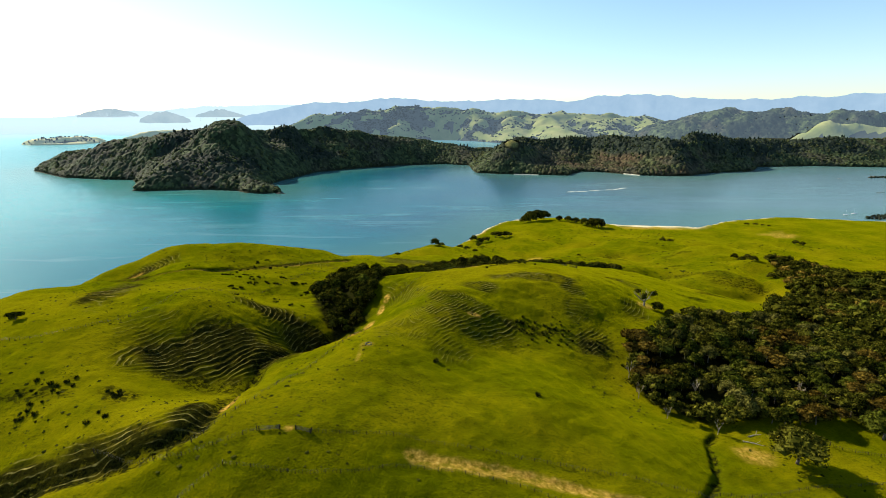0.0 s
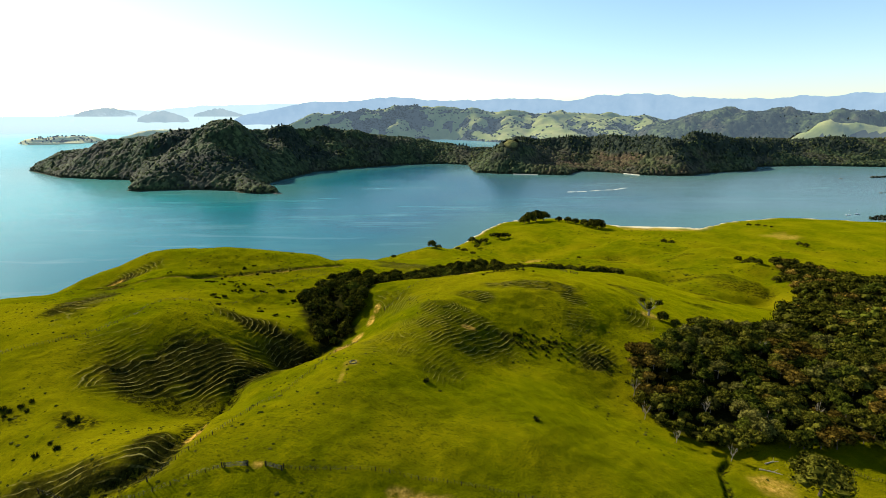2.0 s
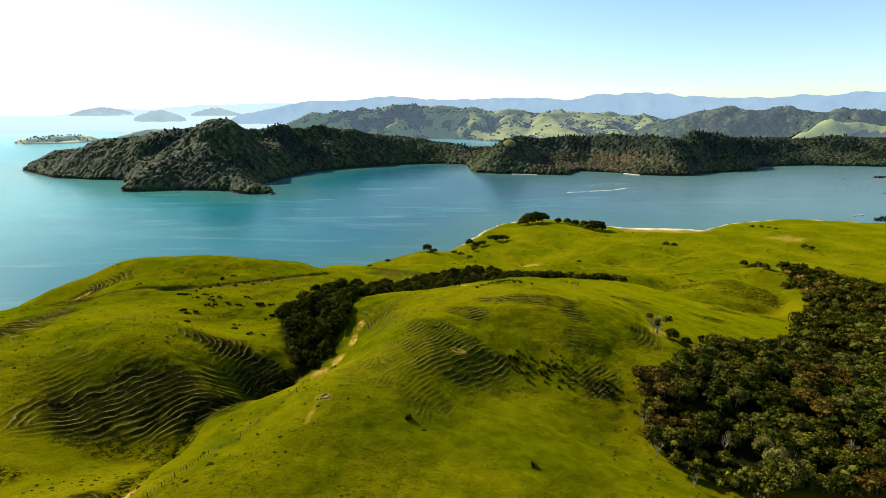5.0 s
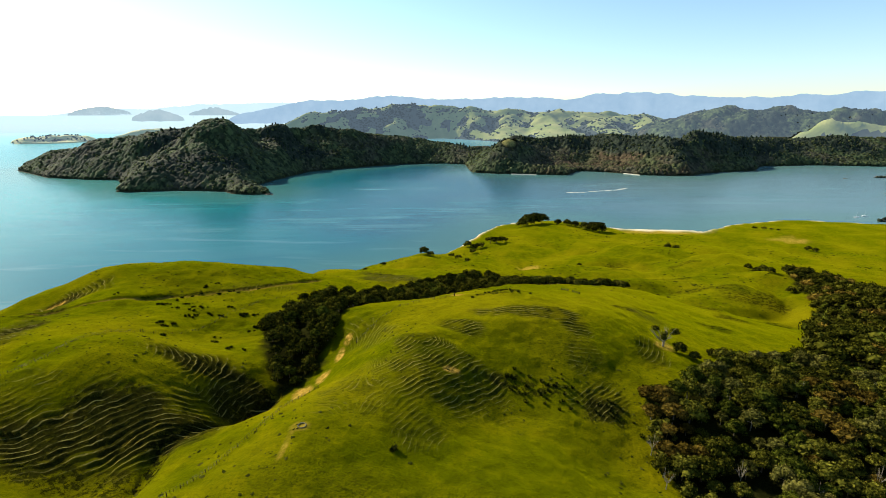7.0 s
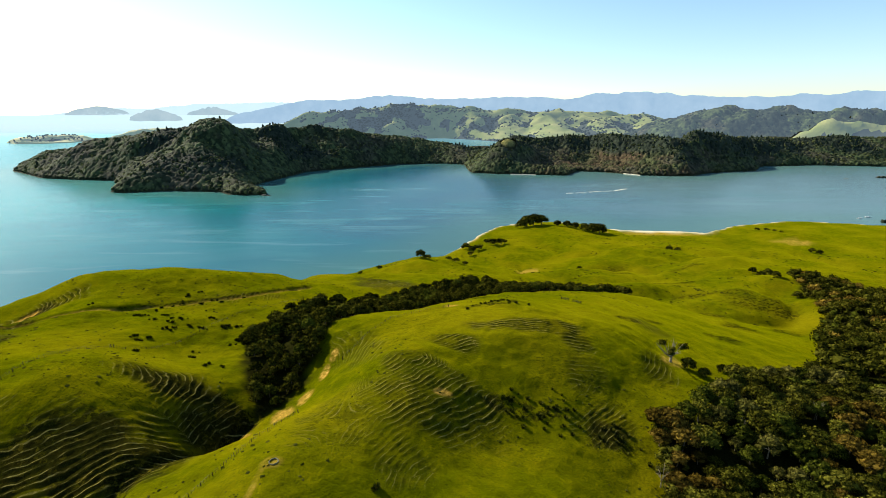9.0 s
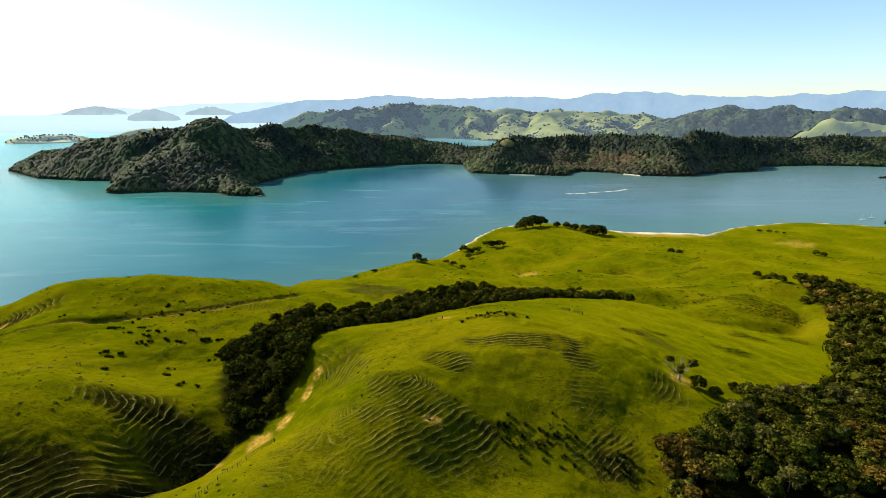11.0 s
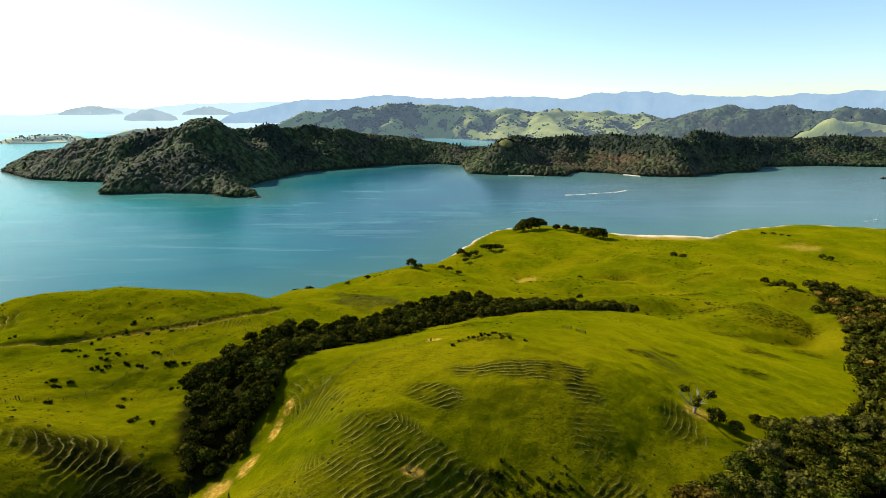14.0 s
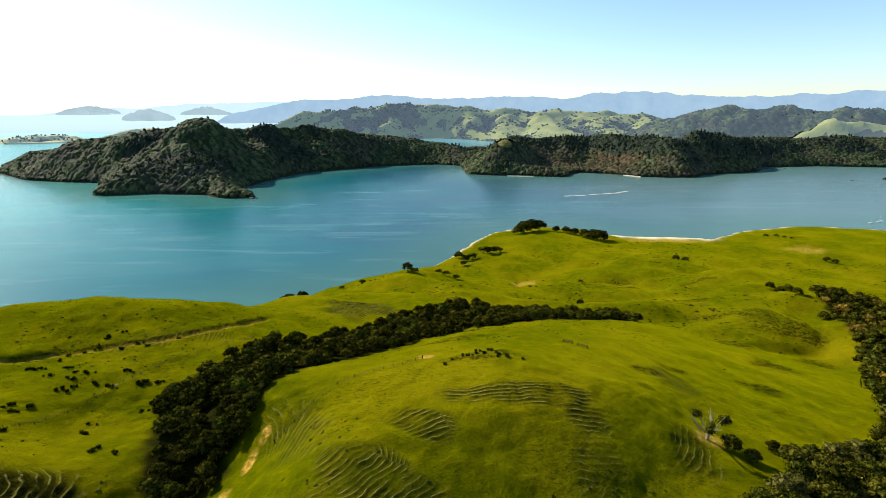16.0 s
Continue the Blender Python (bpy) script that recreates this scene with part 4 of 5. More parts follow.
def foliage(rng, pads, per_pad, leaf, core=0.72):
    """Leaf clusters over lumpy pads; each pad is (x, y, z, rx, ry, rz). Returns verts and triangles."""
    verts, tris, n = [], [], 0
    for x, y, z, rx, ry, rz in pads:
        d = rng.standard_normal((per_pad, 3))
        d[:, 2] = d[:, 2] * 0.9 + 0.25
        d /= np.linalg.norm(d, axis=1)[:, None]
        rad = rng.uniform(0.78, 1.12, per_pad)[:, None]
        c = d * np.array([rx, ry, rz]) * rad + np.array([x, y, z])
        nrm = d + 0.50 * rng.standard_normal((per_pad, 3))
        nrm /= np.linalg.norm(nrm, axis=1)[:, None]
        a = np.cross(nrm, rng.standard_normal((per_pad, 3)))
        a /= np.linalg.norm(a, axis=1)[:, None]
        b = np.cross(nrm, a)
        s = leaf * rng.uniform(0.55, 1.25, per_pad)[:, None]
        q = np.stack([c - a * s, c - b * s * 0.6 + nrm * s * 0.15, c + a * s, c + b * s * 0.6 + nrm * s * 0.15], 1)
        verts.append(q.reshape(-1, 3))
        base = n + np.arange(per_pad)[:, None] * 4
        tris.append(np.concatenate([base + [0, 1, 2], base + [0, 2, 3]]))
        n += per_pad * 4
        w = ICO_V * np.array([rx, ry, rz]) * core * (1 + 0.15 * rng.standard_normal((len(ICO_V), 1))) + np.array([x, y, z])
        verts.append(w)
        tris.append(ICO_F + n)
        n += len(w)
    return np.concatenate(verts), np.concatenate(tris)


def crown_pads(rng, height, spread, count, flat, lift):
    pads = []
    for k in range(count):
        a, r = k * 2.4 + rng.uniform(-0.5, 0.5), math.sqrt((k + 0.4) / count) * spread * 0.40
        top = height * (1 - lift * (r / (spread * 0.5)) ** 2) - rng.uniform(0.0, 0.12) * height
        s = spread * rng.uniform(0.15, 0.25)
        pads.append((r * math.cos(a), r * math.sin(a), top - s * flat, s, s * rng.uniform(0.8, 1.2), s * flat))
    return pads


def make_tree(name, label, seed, height, spread, leaves, pads=9, per_pad=70, leaf=0.42, flat=0.62, lift=0.42, bark=BARK, category="tree", group="", stems=1):
    """A tree: an Empty at its foot with a trunk, limbs and a crown."""
    rng = np.random.default_rng(seed)
    tree = tagged(new(name), label, category, group)
    spots = crown_pads(rng, height, spread, pads, flat, lift)
    wood = []
    fork = (rng.uniform(-0.3, 0.3), rng.uniform(-0.3, 0.3), height * 0.38)
    trunk = tube([(0, 0, -0.6), (fork[0] * 0.3, fork[1] * 0.5, height * 0.18), fork, (fork[0] * 1.5, fork[1] * 1.2, height * 0.7)],
                 [spread * 0.035, spread * 0.028, spread * 0.022, 0.03])
    part("trunk", joined("trunk", [trunk], bark), tree)
    for x, y, z, rx, ry, rz in spots[1:: max(1, pads // 3)]:
        mid = ((fork[0] + x) * 0.5 + rng.uniform(-0.2, 0.2), (fork[1] + y) * 0.5, fork[2] + (z - fork[2]) * 0.62)
        part("limb", joined("limb", [tube([fork, mid, (x, y, z)], [spread * 0.018, spread * 0.012, 0.02], 5)], bark), tree)
    v, f = foliage(rng, spots, per_pad, leaf)
    part("crown", mesh_from("crown", v, f, leaves, False), tree)
    return tree


def z_at(x, y):
    return float(ground_at(x, y))


def stand(x, y, turn=0.0, size=1.0, sink=0.1):
    return Matrix.Translation((x, y, z_at(x, y) - sink)) @ Matrix.Rotation(turn, 4, "Z") @ Matrix.Scale(size, 4)


PLANTED = set()


def plant(kind, m):
    """A copy of a thing at the pose m, its size taken over."""
    ob = kind if kind not in PLANTED else copy_thing(kind, m)
    PLANTED.add(kind)
    ob.matrix_basis = m
    return ob


def along_line(line, step):
    out, left = [], 0.0
    for (ax, ay), (bx, by) in zip(line[:-1], line[1:]):
        d = math.hypot(bx - ax, by - ay)
        s = left
        while s < d:
            out.append((ax + (bx - ax) * s / d, ay + (by - ay) * s / d))
            s += step
        left = s - d
    out.append(line[-1])
    return out


def scattered(rng, poly, gap, tries):
    """Points in an outline, no two nearer than gap."""
    xs, ys = [p[0] for p in poly], [p[1] for p in poly]
    px, py = rng.uniform(min(xs), max(xs), tries), rng.uniform(min(ys), max(ys), tries)
    ok = inside_by(px, py, poly) > 0
    cells, out = {}, []
    for x, y in zip(px[ok], py[ok]):
        c = (int(x // gap), int(y // gap))
        if all((x - u) ** 2 + (y - v) ** 2 >= gap * gap for i in (-1, 0, 1) for j in (-1, 0, 1) for u, v in cells.get((c[0] + i, c[1] + j), ())):
            cells.setdefault(c, []).append((x, y))
            out.append((x, y))
    return out


# ---------------------------------------------------------------- the bush on the right-hand slope
KANUKA = [make_tree("kanuka_tree", "dark olive kanuka tree with layered domed crown in dense bush", s, 7.4, 7.4, LEAF_DARK, 17, 64, 0.36, 0.50, 0.55, group="bush on the slope") for s in (11, 12, 13)]
BROWNED = [make_tree("kanuka_tree", "brownish kanuka tree with flat-topped crown in dense bush", s, 7.0, 7.0, LEAF_BROWN, 16, 64, 0.34, 0.46, 0.50, group="bush on the slope") for s in (21, 22)]
BROAD = [make_tree("broadleaf_tree", "fresh green rounded broadleaf tree in dense bush", s, 6.8, 6.8, LEAF_GREEN, 16, 64, 0.36, 0.62, 0.62, group="bush on the slope") for s in (31, 32)]
PALE = [make_tree("pale_tree", "pale grey-green feathery tree with bleached stems in dense bush", s, 7.2, 6.0, LEAF_PALE, 14, 60, 0.34, 0.80, 0.5, BARK_PALE, group="bush on the slope") for s in (41, 42)]
rng = np.random.default_rng(21)
trees = scattered(rng, BUSH, 4.0, 14000)
trees.sort(key=lambda p: math.hypot(p[0] - 40, p[1] - 90))
near_trees, far_trees = trees[:300], trees[300:]
for k, (x, y) in enumerate(near_trees):
    mood = noise2(np.array([x / 26.0]), np.array([y / 26.0]), 5)[0] + rng.uniform(-0.75, 0.75)
    pool = BROWNED if mood < -0.45 else KANUKA if mood < 0.35 else BROAD if mood < 0.85 else PALE
    plant(pool[k % len(pool)], stand(x, y, rng.uniform(0, 6.28), rng.uniform(0.62, 1.30)))


def far_bush(name, label, places, rng, size, leaves, per_pad=46, leaf=0.48):
    """Bush that stands too deep in the wood to be told apart, joined."""
    zs = ground_at(np.array([p[0] for p in places]), np.array([p[1] for p in places]))
    verts, tris, n = [], [], 0
    for (x, y), z in zip(places, zs):
        s = size * rng.uniform(0.6, 1.5)
        pads = [(x + rng.uniform(-0.25, 0.25) * s, y + rng.uniform(-0.25, 0.25) * s, z + s * rng.uniform(0.62, 0.95), s * 0.36, s * 0.36, s * 0.26) for _ in range(4)]
        v, f = foliage(rng, pads, per_pad, leaf * s / 6.5)
        verts.append(v)
        tris.append(f + n)
        n += len(v)
    return tagged(new(name, mesh_from(name, np.concatenate(verts), np.concatenate(tris), leaves, False)), label, "bush", kind="stuff")


shade = [noise2(np.array([x / 30.0]), np.array([y / 30.0]), 7)[0] + rng.uniform(-0.6, 0.6) for x, y in far_trees]
for leaves, word, lo, hi in ((LEAF_BROWN, "brownish", -9, -0.9), (LEAF_DARK, "dark olive", -0.9, 0.6), (LEAF_GREEN, "green", 0.6, 9)):
    far_bush("bush_canopy", word + " bush canopy filling the valley side", [p for p, s in zip(far_trees, shade) if lo <= s < hi], rng, 7.2, leaves, 34)

edge = [(x + 3.0 * rng.normal(), y + 3.0 * rng.normal()) for k in range(6) for x, y in along_line([(80, 197), *BUSH[:9]], 2.6)]
edge = [p for p, d in zip(edge, inside_by(np.array([p[0] for p in edge]), np.array([p[1] for p in edge]), BUSH)) if d > 0]
far_bush("undergrowth", "low dark undergrowth along the foot of the bush", edge, rng, 3.4, LEAF_DARK, 30)

# ---------------------------------------------------------------- the bush in the gully
GKINDS = [make_tree("gully_tree", "dark evergreen tree crowding the gully", s, 6.2, 7.0, m, 16, 60, 0.36, 0.66, 0.66, group="bush in the gully") for s, m in ((51, LEAF_DARK), (52, LEAF_DARK), (53, LEAF_DARK), (54, LEAF_GREEN))]
for k, (x, y) in enumerate(scattered(rng, GULLY_BUSH, 4.0, 5000)):
    plant(GKINDS[3 if rng.random() < 0.10 else k % 3], stand(x, y, rng.uniform(0, 6.28), rng.uniform(0.65, 1.15) * (0.80 + 0.20 * float(ease(215, 260, y)))))

# ---------------------------------------------------------------- lone trees
LONE = [make_tree("lone_tree", "dark round-crowned tree standing alone in pasture", s, 8.0, 9.5, LEAF_DARK, 14, 60, 0.55, 0.75, 0.72) for s in (61, 62)]
SHRUB = [make_tree("dark_shrub", "low dark shrub on the hillside", s, 2.6, 4.2, LEAF_DARK, 6, 60, 0.34, 0.55, 0.3, category="shrub") for s in (71, 72)]
big = make_tree("spreading_tree", "broad old tree with wide dark crown beside the fence", 63, 11.5, 16.0, LEAF_DARK, 18, 110, 0.5, 0.5, 0.45)
big.matrix_basis = stand(109, 129)
side = make_tree("spreading_tree", "full green tree at the edge of the bush", 64, 10.0, 13.0, LEAF_GREEN, 15, 110, 0.5, 0.62, 0.5)
side.matrix_basis = stand(146, 141)


def lone(x, y, size, kind=0):
    plant(LONE[kind % 2], stand(x, y, x * 0.7 + y, size))


def shrub(x, y, size, kind=0):
    plant(SHRUB[kind % 2], stand(x, y, x + y * 0.3, size))


for x, y, s in ((79, 867, 1.3), (51, 785, 1.4), (14, 680, 1.2), (-10, 585, 1.2), (-113, 567, 1.3), (-124, 560, 1.5), (-132, 566, 1.2), (158, 928, 2.1), (170, 938, 2.9), (184, 948, 3.1), (199, 952, 2.7)):
    lone(x, y, s, int(x))
for x, y, s in ((274, 884, 2.4), (282, 872, 2.6), (264, 900, 1.8), (252, 916, 1.6), (240, 926, 1.6), (226, 938, 1.5), (108, 232, 0.62), (113, 229, 0.5), (124, 236, 0.45), (157, 545, 0.8)):
    lone(x, y, s, int(y))
for x, y, s in ((345, 474, 1.2), (359, 486, 1.3), (330, 470, 1.0), (336, 545, 1.0), (340, 536, 1.1), (336, 522, 1.0), (336, 510, 0.9), (334, 727, 1.1), (337, 708, 1.2), (553, 748, 1.1), (560, 742, 1.0)):
    lone(x, y, s * 0.9, int(x + y))
for x, y, s in ((119, 903, 2.2), (55, 740, 2.4), (82, 789, 4.4), (96, 793, 4.2), (88, 802, 4.0), (70, 778, 3.5), (106, 800, 3.8), (62, 770, 3.2), (30, 600, 2.0), (22, 604, 1.8), (40, 596, 1.8), (-2, 580, 2.0), (-56, 583, 1.6), (-77, 584, 1.4), (172, 600, 1.2),
                (575, 886, 2.0), (566, 898, 2.0), (582, 876, 1.6), (590, 870, 1.4), (-164, 175, 1.3), (-168, 178, 0.9)):
    shrub(x, y, s, int(x))


def bare_tree(label, seed, height, spread, pads, leaves):
    """A gnarled, half-dead tree: bleached stems, forked branches and a few tufts of leaves."""
    rng = np.random.default_rng(seed)
    tree = tagged(new("gnarled_tree"), label, "tree")
    part("trunk", joined("trunk", [tube([(0, 0, -0.4), (0.15, 0.1, height * 0.2), (0.1, -0.1, height * 0.42)], [spread * 0.05, spread * 0.038, spread * 0.03])], BARK_PALE), tree)
    for k in range(7):
        a = k * 0.9 + rng.uniform(-0.2, 0.2)
        r = spread * 0.5 * rng.uniform(0.55, 1.0)
        tip = (r * math.cos(a), r * math.sin(a), height * rng.uniform(0.6, 1.0))
        mid = (tip[0] * 0.45, tip[1] * 0.45, height * rng.uniform(0.45, 0.62))
        limbs = [tube([(0.1, -0.1, height * rng.uniform(0.25, 0.42)), mid, tip], [spread * 0.024, spread * 0.015, 0.025], 5)]
        for j in range(3):
            end = (tip[0] + rng.uniform(-1, 1) * spread * 0.12, tip[1] + rng.uniform(-1, 1) * spread * 0.12, tip[2] + rng.uniform(0, 0.16) * height)
            limbs.append(tube([mid, ((mid[0] + end[0]) / 2, (mid[1] + end[1]) / 2, (mid[2] + end[2]) / 2 + 0.2), end], [spread * 0.010, spread * 0.008, 0.015], 4))
        part("limb", joined("limb", limbs, BARK_PALE), tree)
    spots = []
    for k in range(pads):
        a, r = k * 2.1, spread * 0.42 * rng.uniform(0.6, 1.1)
        s = spread * rng.uniform(0.08, 0.15)
        spots.append((r * math.cos(a), r * math.sin(a), height * rng.uniform(0.75, 1.0), s, s, s * 0.55))
    if spots:
        v, f = foliage(rng, spots, 50, 0.3)
        part("crown", mesh_from("crown", v, f, leaves, False), tree)
    return tree


bare_tree("gnarled half-dead tree with bleached branches on the slope", 81, 7.5, 12.0, 18, LEAF_DARK).matrix_basis = stand(102, 234)
bare_tree("bleached dead tree at the edge of the bush", 82, 7.0, 4.0, 2, LEAF_PALE).matrix_basis = stand(74, 176)
bare_tree("small bleached dead tree on the grass", 83, 4.5, 3.0, 2, LEAF_PALE).matrix_basis = stand(78, 150)
bare_tree("thin dead tree with sparse leaves below the bush", 84, 5.0, 3.0, 3, LEAF_GREEN).matrix_basis = stand(92, 143)
bare_tree("thin bare tree beside the bush edge", 85, 6.0, 3.5, 3, LEAF_BROWN).matrix_basis = stand(73, 163)

SNAG = bare_tree("bleached dead tree standing up out of the dense bush", 86, 9.0, 5.0, 1, LEAF_PALE)
for k, (x, y, size) in enumerate(((95, 165, 1.0), (118, 178, 0.9), (132, 162, 1.0), (150, 186, 0.85), (172, 212, 0.9), (108, 196, 0.8), (140, 206, 0.95), (112, 158, 0.85), (186, 232, 0.9))):
    plant(SNAG, stand(x, y, k * 1.3, size * 0.74))


def fallen_log(x, y, length, turn):
    me = joined("fallen_log", [tube([(0, 0, 0.2), (length * 0.5, 0.15, 0.3), (length, 0, 0.25)], [0.26, 0.2, 0.1], 7), tube([(length * 0.6, 0.1, 0.3), (length * 0.75, 0.8, 0.7), (length * 0.85, 1.1, 1.2)], [0.1, 0.07, 0.03], 5)], BARK_PALE)
    ob = tagged(new("fallen_log", me), "bleached fallen log lying on the grass", "log")
    ob.matrix_basis = stand(x, y, radians(turn), 1.0, 0.05)


fallen_log(98, 139, 6.0, -25)
fallen_log(101, 141, 5.0, 12)
fallen_log(152, 209, 7.0, 20)


# ---------------------------------------------------------------- rush clumps and weeds
def rush_mesh(seed, count, height, spread):
    rng = np.random.default_rng(seed)
    v, f = [], []
    for k in range(count):
        a, r = rng.uniform(0, 6.28), spread * math.sqrt(rng.random()) * 0.5
        x, y = r * math.cos(a), r * math.sin(a)
        h, w = height * rng.uniform(0.5, 1.0), 0.07 * height
        lx, ly = x + math.cos(a) * h * 0.5, y + math.sin(a) * h * 0.5
        sx, sy = -math.sin(a) * w, math.cos(a) * w
        n = len(v)
        v += [(x - sx, y - sy, -0.1), (x + sx, y + sy, -0.1), ((x + lx) / 2 + sx, (y + ly) / 2 + sy, h * 0.7), ((x + lx) / 2 - sx, (y + ly) / 2 - sy, h * 0.7), (lx, ly, h)]
        f += [(n, n + 1, n + 2), (n, n + 2, n + 3), (n + 3, n + 2, n + 4)]
    return mesh_from("rush_clump", v, f, LEAF_RUSH, False)


RUSHES = [rush_mesh(s, 80, 1.0, 1.6) for s in (1, 2, 3)]


def rush(x, y, size, k):
    ob = tagged(new("rush_clump", RUSHES[k % 3]), "dark clump of rushes growing in the pasture", "rushes", "rush clumps")
    ob.matrix_basis = stand(x, y, x * 1.7, size, 0.02)


for x, y, n, reach in ((-95, 130, 9, 5), (-95, 117, 3, 3), (-104, 159, 3, 2), (-122, 132, 22, 13), (44, 349, 8, 9), (38, 262, 20, 10), (34, 198, 12, 8), (46, 195, 26, 12), (66, 190, 16, 8), (30, 142, 2, 2), (-3, 155, 2, 1)):
    for k in range(n):
        rush(x + rng.normal() * reach * 0.5, y + rng.normal() * reach * 0.4, rng.uniform(0.4, 1.0), k)

HILL_RUSHES = ((-117, 299, 6), (-117, 292, 3), (-104, 297, 3), (-119, 287, 2), (-123, 283, 2), (-122, 279, 2), (-126, 268, 4), (-122, 269, 3), (-115, 264, 3), (-114, 272, 3), (-110, 270, 2), (-108, 265, 2), (-106, 257, 4),
               (-104, 261, 2), (-105, 269, 3), (-100, 264, 4), (-95, 263, 3), (-94, 273, 5), (-85, 269, 4), (-81, 270, 4), (-86, 266, 4), (-71, 272, 4), (-75, 257, 5), (-77, 253, 3), (-110, 242, 3), (-108, 240, 3), (-106, 245, 3),
               (-86, 238, 2), (-89, 244, 2), (-75, 227, 2), (-69, 226, 2), (-92, 306, 2), (-113, 304, 2), (-106, 291, 2), (-98, 294, 2), (-102, 231, 2), (-147, 271, 3))
for x, y, n in HILL_RUSHES:
    for k in range(n + 1):
        rush(x + rng.normal() * 0.9, y + rng.normal() * 0.7, rng.uniform(0.4, 0.9), k)

# thistles, dung and tufts too small to count
count = 14000
wx, wy = rng.uniform(-210, 330, count), rng.uniform(95, 520, count)
keep = (fbm(wx / 40, wy / 40, 3, 15) + 0.35 * fbm(wx / 9, wy / 9, 2, 17) > 0.28) & (inside_by(wx, wy, BUSH) < 0) & (inside_by(wx, wy, GULLY_BUSH) < 0)
wx, wy = wx[keep], wy[keep]
wz = ground_at(wx, wy)
tv, tf = ico(1)
ws = rng.uniform(0.16, 0.46, len(wx)) * rng.uniform(0.5, 1.3, len(wx))
jit = 1 + 0.3 * rng.standard_normal((len(wx), len(tv), 1))
wv = tv[None] * jit * (ws[:, None, None] * np.array([1.3, 1.3, 0.45])) + np.stack([wx, wy, wz], -1)[:, None, :]
wf = (tf[None] + (np.arange(len(wx)) * len(tv))[:, None, None]).reshape(-1, 3)
tagged(new("pasture_tufts", mesh_from("pasture_tufts", wv.reshape(-1, 3), wf, LEAF_RUSH, False)), "small dark tufts and thistles dotted over the pasture", "weeds", kind="stuff")

fx, fy = rng.uniform(-60, 640, 6500), rng.uniform(400, 900, 6500)
keep = (fbm(fx / 60, fy / 34, 3, 19) + 0.4 * fbm(fx / 12, fy / 7, 2, 23) > 0.34) & (inside_by(fx, fy, NEAR_COAST) > 25) & (inside_by(fx, fy, BUSH) < 0) & (inside_by(fx, fy, GULLY_BUSH) < 0)
fx, fy = fx[keep], fy[keep]
fs = rng.uniform(0.35, 1.25, len(fx))
jit = 1 + 0.3 * rng.standard_normal((len(fx), len(tv), 1))
fv = tv[None] * jit * (fs[:, None, None] * np.array([1.5, 1.0, 0.35])) + np.stack([fx, fy, ground_at(fx, fy)], -1)[:, None, :]
ff = (tf[None] + (np.arange(len(fx)) * len(tv))[:, None, None]).reshape(-1, 3)
tagged(new("far_tussocks", mesh_from("far_tussocks", fv.reshape(-1, 3), ff, LEAF_RUSH, False)), "dark rush tussocks in bands over the far paddocks", "weeds", kind="stuff")


# ---------------------------------------------------------------- fences and gates
def box_mesh(name, sx, sy, sz, material, taper=1.0):
    bm = bmesh.new()
    bmesh.ops.create_cube(bm, size=1.0)
    for v in bm.verts:
        k = taper if v.co.z > 0 else 1.0
        v.co = Vector((v.co.x * sx * k, v.co.y * sy * k, (v.co.z + 0.5) * sz))
    bmesh.ops.bevel(bm, geom=bm.edges[:], offset=min(sx, sy) * 0.15, segments=1, affect="EDGES")
    me = bpy.data.meshes.new(name)
    bm.to_mesh(me)
    bm.free()
    me.materials.append(material)
    return me


POST = box_mesh("post", 0.17, 0.17, 1.45, POST_WOOD, 0.85)
STRAINER = box_mesh("strainer_post", 0.26, 0.26, 1.75, POST_WOOD, 0.9)
BATTEN = box_mesh("batten", 0.06, 0.06, 1.05, POST_WOOD)


def fence(label, line, gap=3.4, battens=3):
    spots = along_line(line, gap)
    root = tagged(new("wire_fence"), label, "fence", "farm fences")
    fx, fy = spots[0]
    fz = z_at(fx, fy)
    root.location = (fx, fy, fz)
    zs = ground_at(np.array([p[0] for p in spots]), np.array([p[1] for p in spots]))
    tops = []
    for k, ((x, y), z) in enumerate(zip(spots, zs)):
        end = k in (0, len(spots) - 1)
        ob = part("strainer_post" if end else "post", STRAINER if end else POST, root)
        ob.location = (x - fx, y - fy, z - fz - 0.35)
        ob.rotation_euler = (rng.normal() * 0.03, rng.normal() * 0.03, rng.uniform(0, 1))
        tops.append((x - fx, y - fy, z - fz))
    for (ax, ay, az), (bx, by, bz) in zip(tops[:-1], tops[1:]):
        for j in range(battens):
            t = (j + 1) / (battens + 1)
            x, y = ax + (bx - ax) * t, ay + (by - ay) * t
            ob = part("batten", BATTEN, root)
            ob.location = (x, y, max(z_at(x + fx, y + fy) - fz, az + (bz - az) * t - 0.3) + 0.05)
    for h in (0.25, 0.5, 0.75, 1.0, 1.2):
        part("wire", joined("wire", [tube([(x, y, z + h) for x, y, z in tops], [0.005] * len(tops), 3)], WIRE), root)
    return root


fence("post and wire fence with battens crossing the near pasture", [(-62, 84), (-51, 97), (-42, 96), (-32, 96), (-22, 98), (-13, 102), (-6, 103), (6, 103), (19, 102), (30, 98)])
fence("post and wire fence running from the gate down to the gully", [(-46.5, 107), (-55, 102), (-62, 99), (-71, 99), (-86, 104)])
fence("post and wire fence running from the gate across the slope", [(-33, 107.5), (-21, 110.5), (-12, 112), (-1, 112), (14, 112), (31, 111), (48, 111), (59, 110), (68, 110), (85, 113), (107, 119), (130, 121)])
fence("post and wire fence below the bush", [(126, 138), (133, 135), (140, 133), (160, 130)])
fence("post and wire fence along the edge of the gully", [(-61, 103), (-58, 109), (-53, 120), (-49, 134), (-43, 150), (-38, 163), (-34, 178), (-31, 192)])
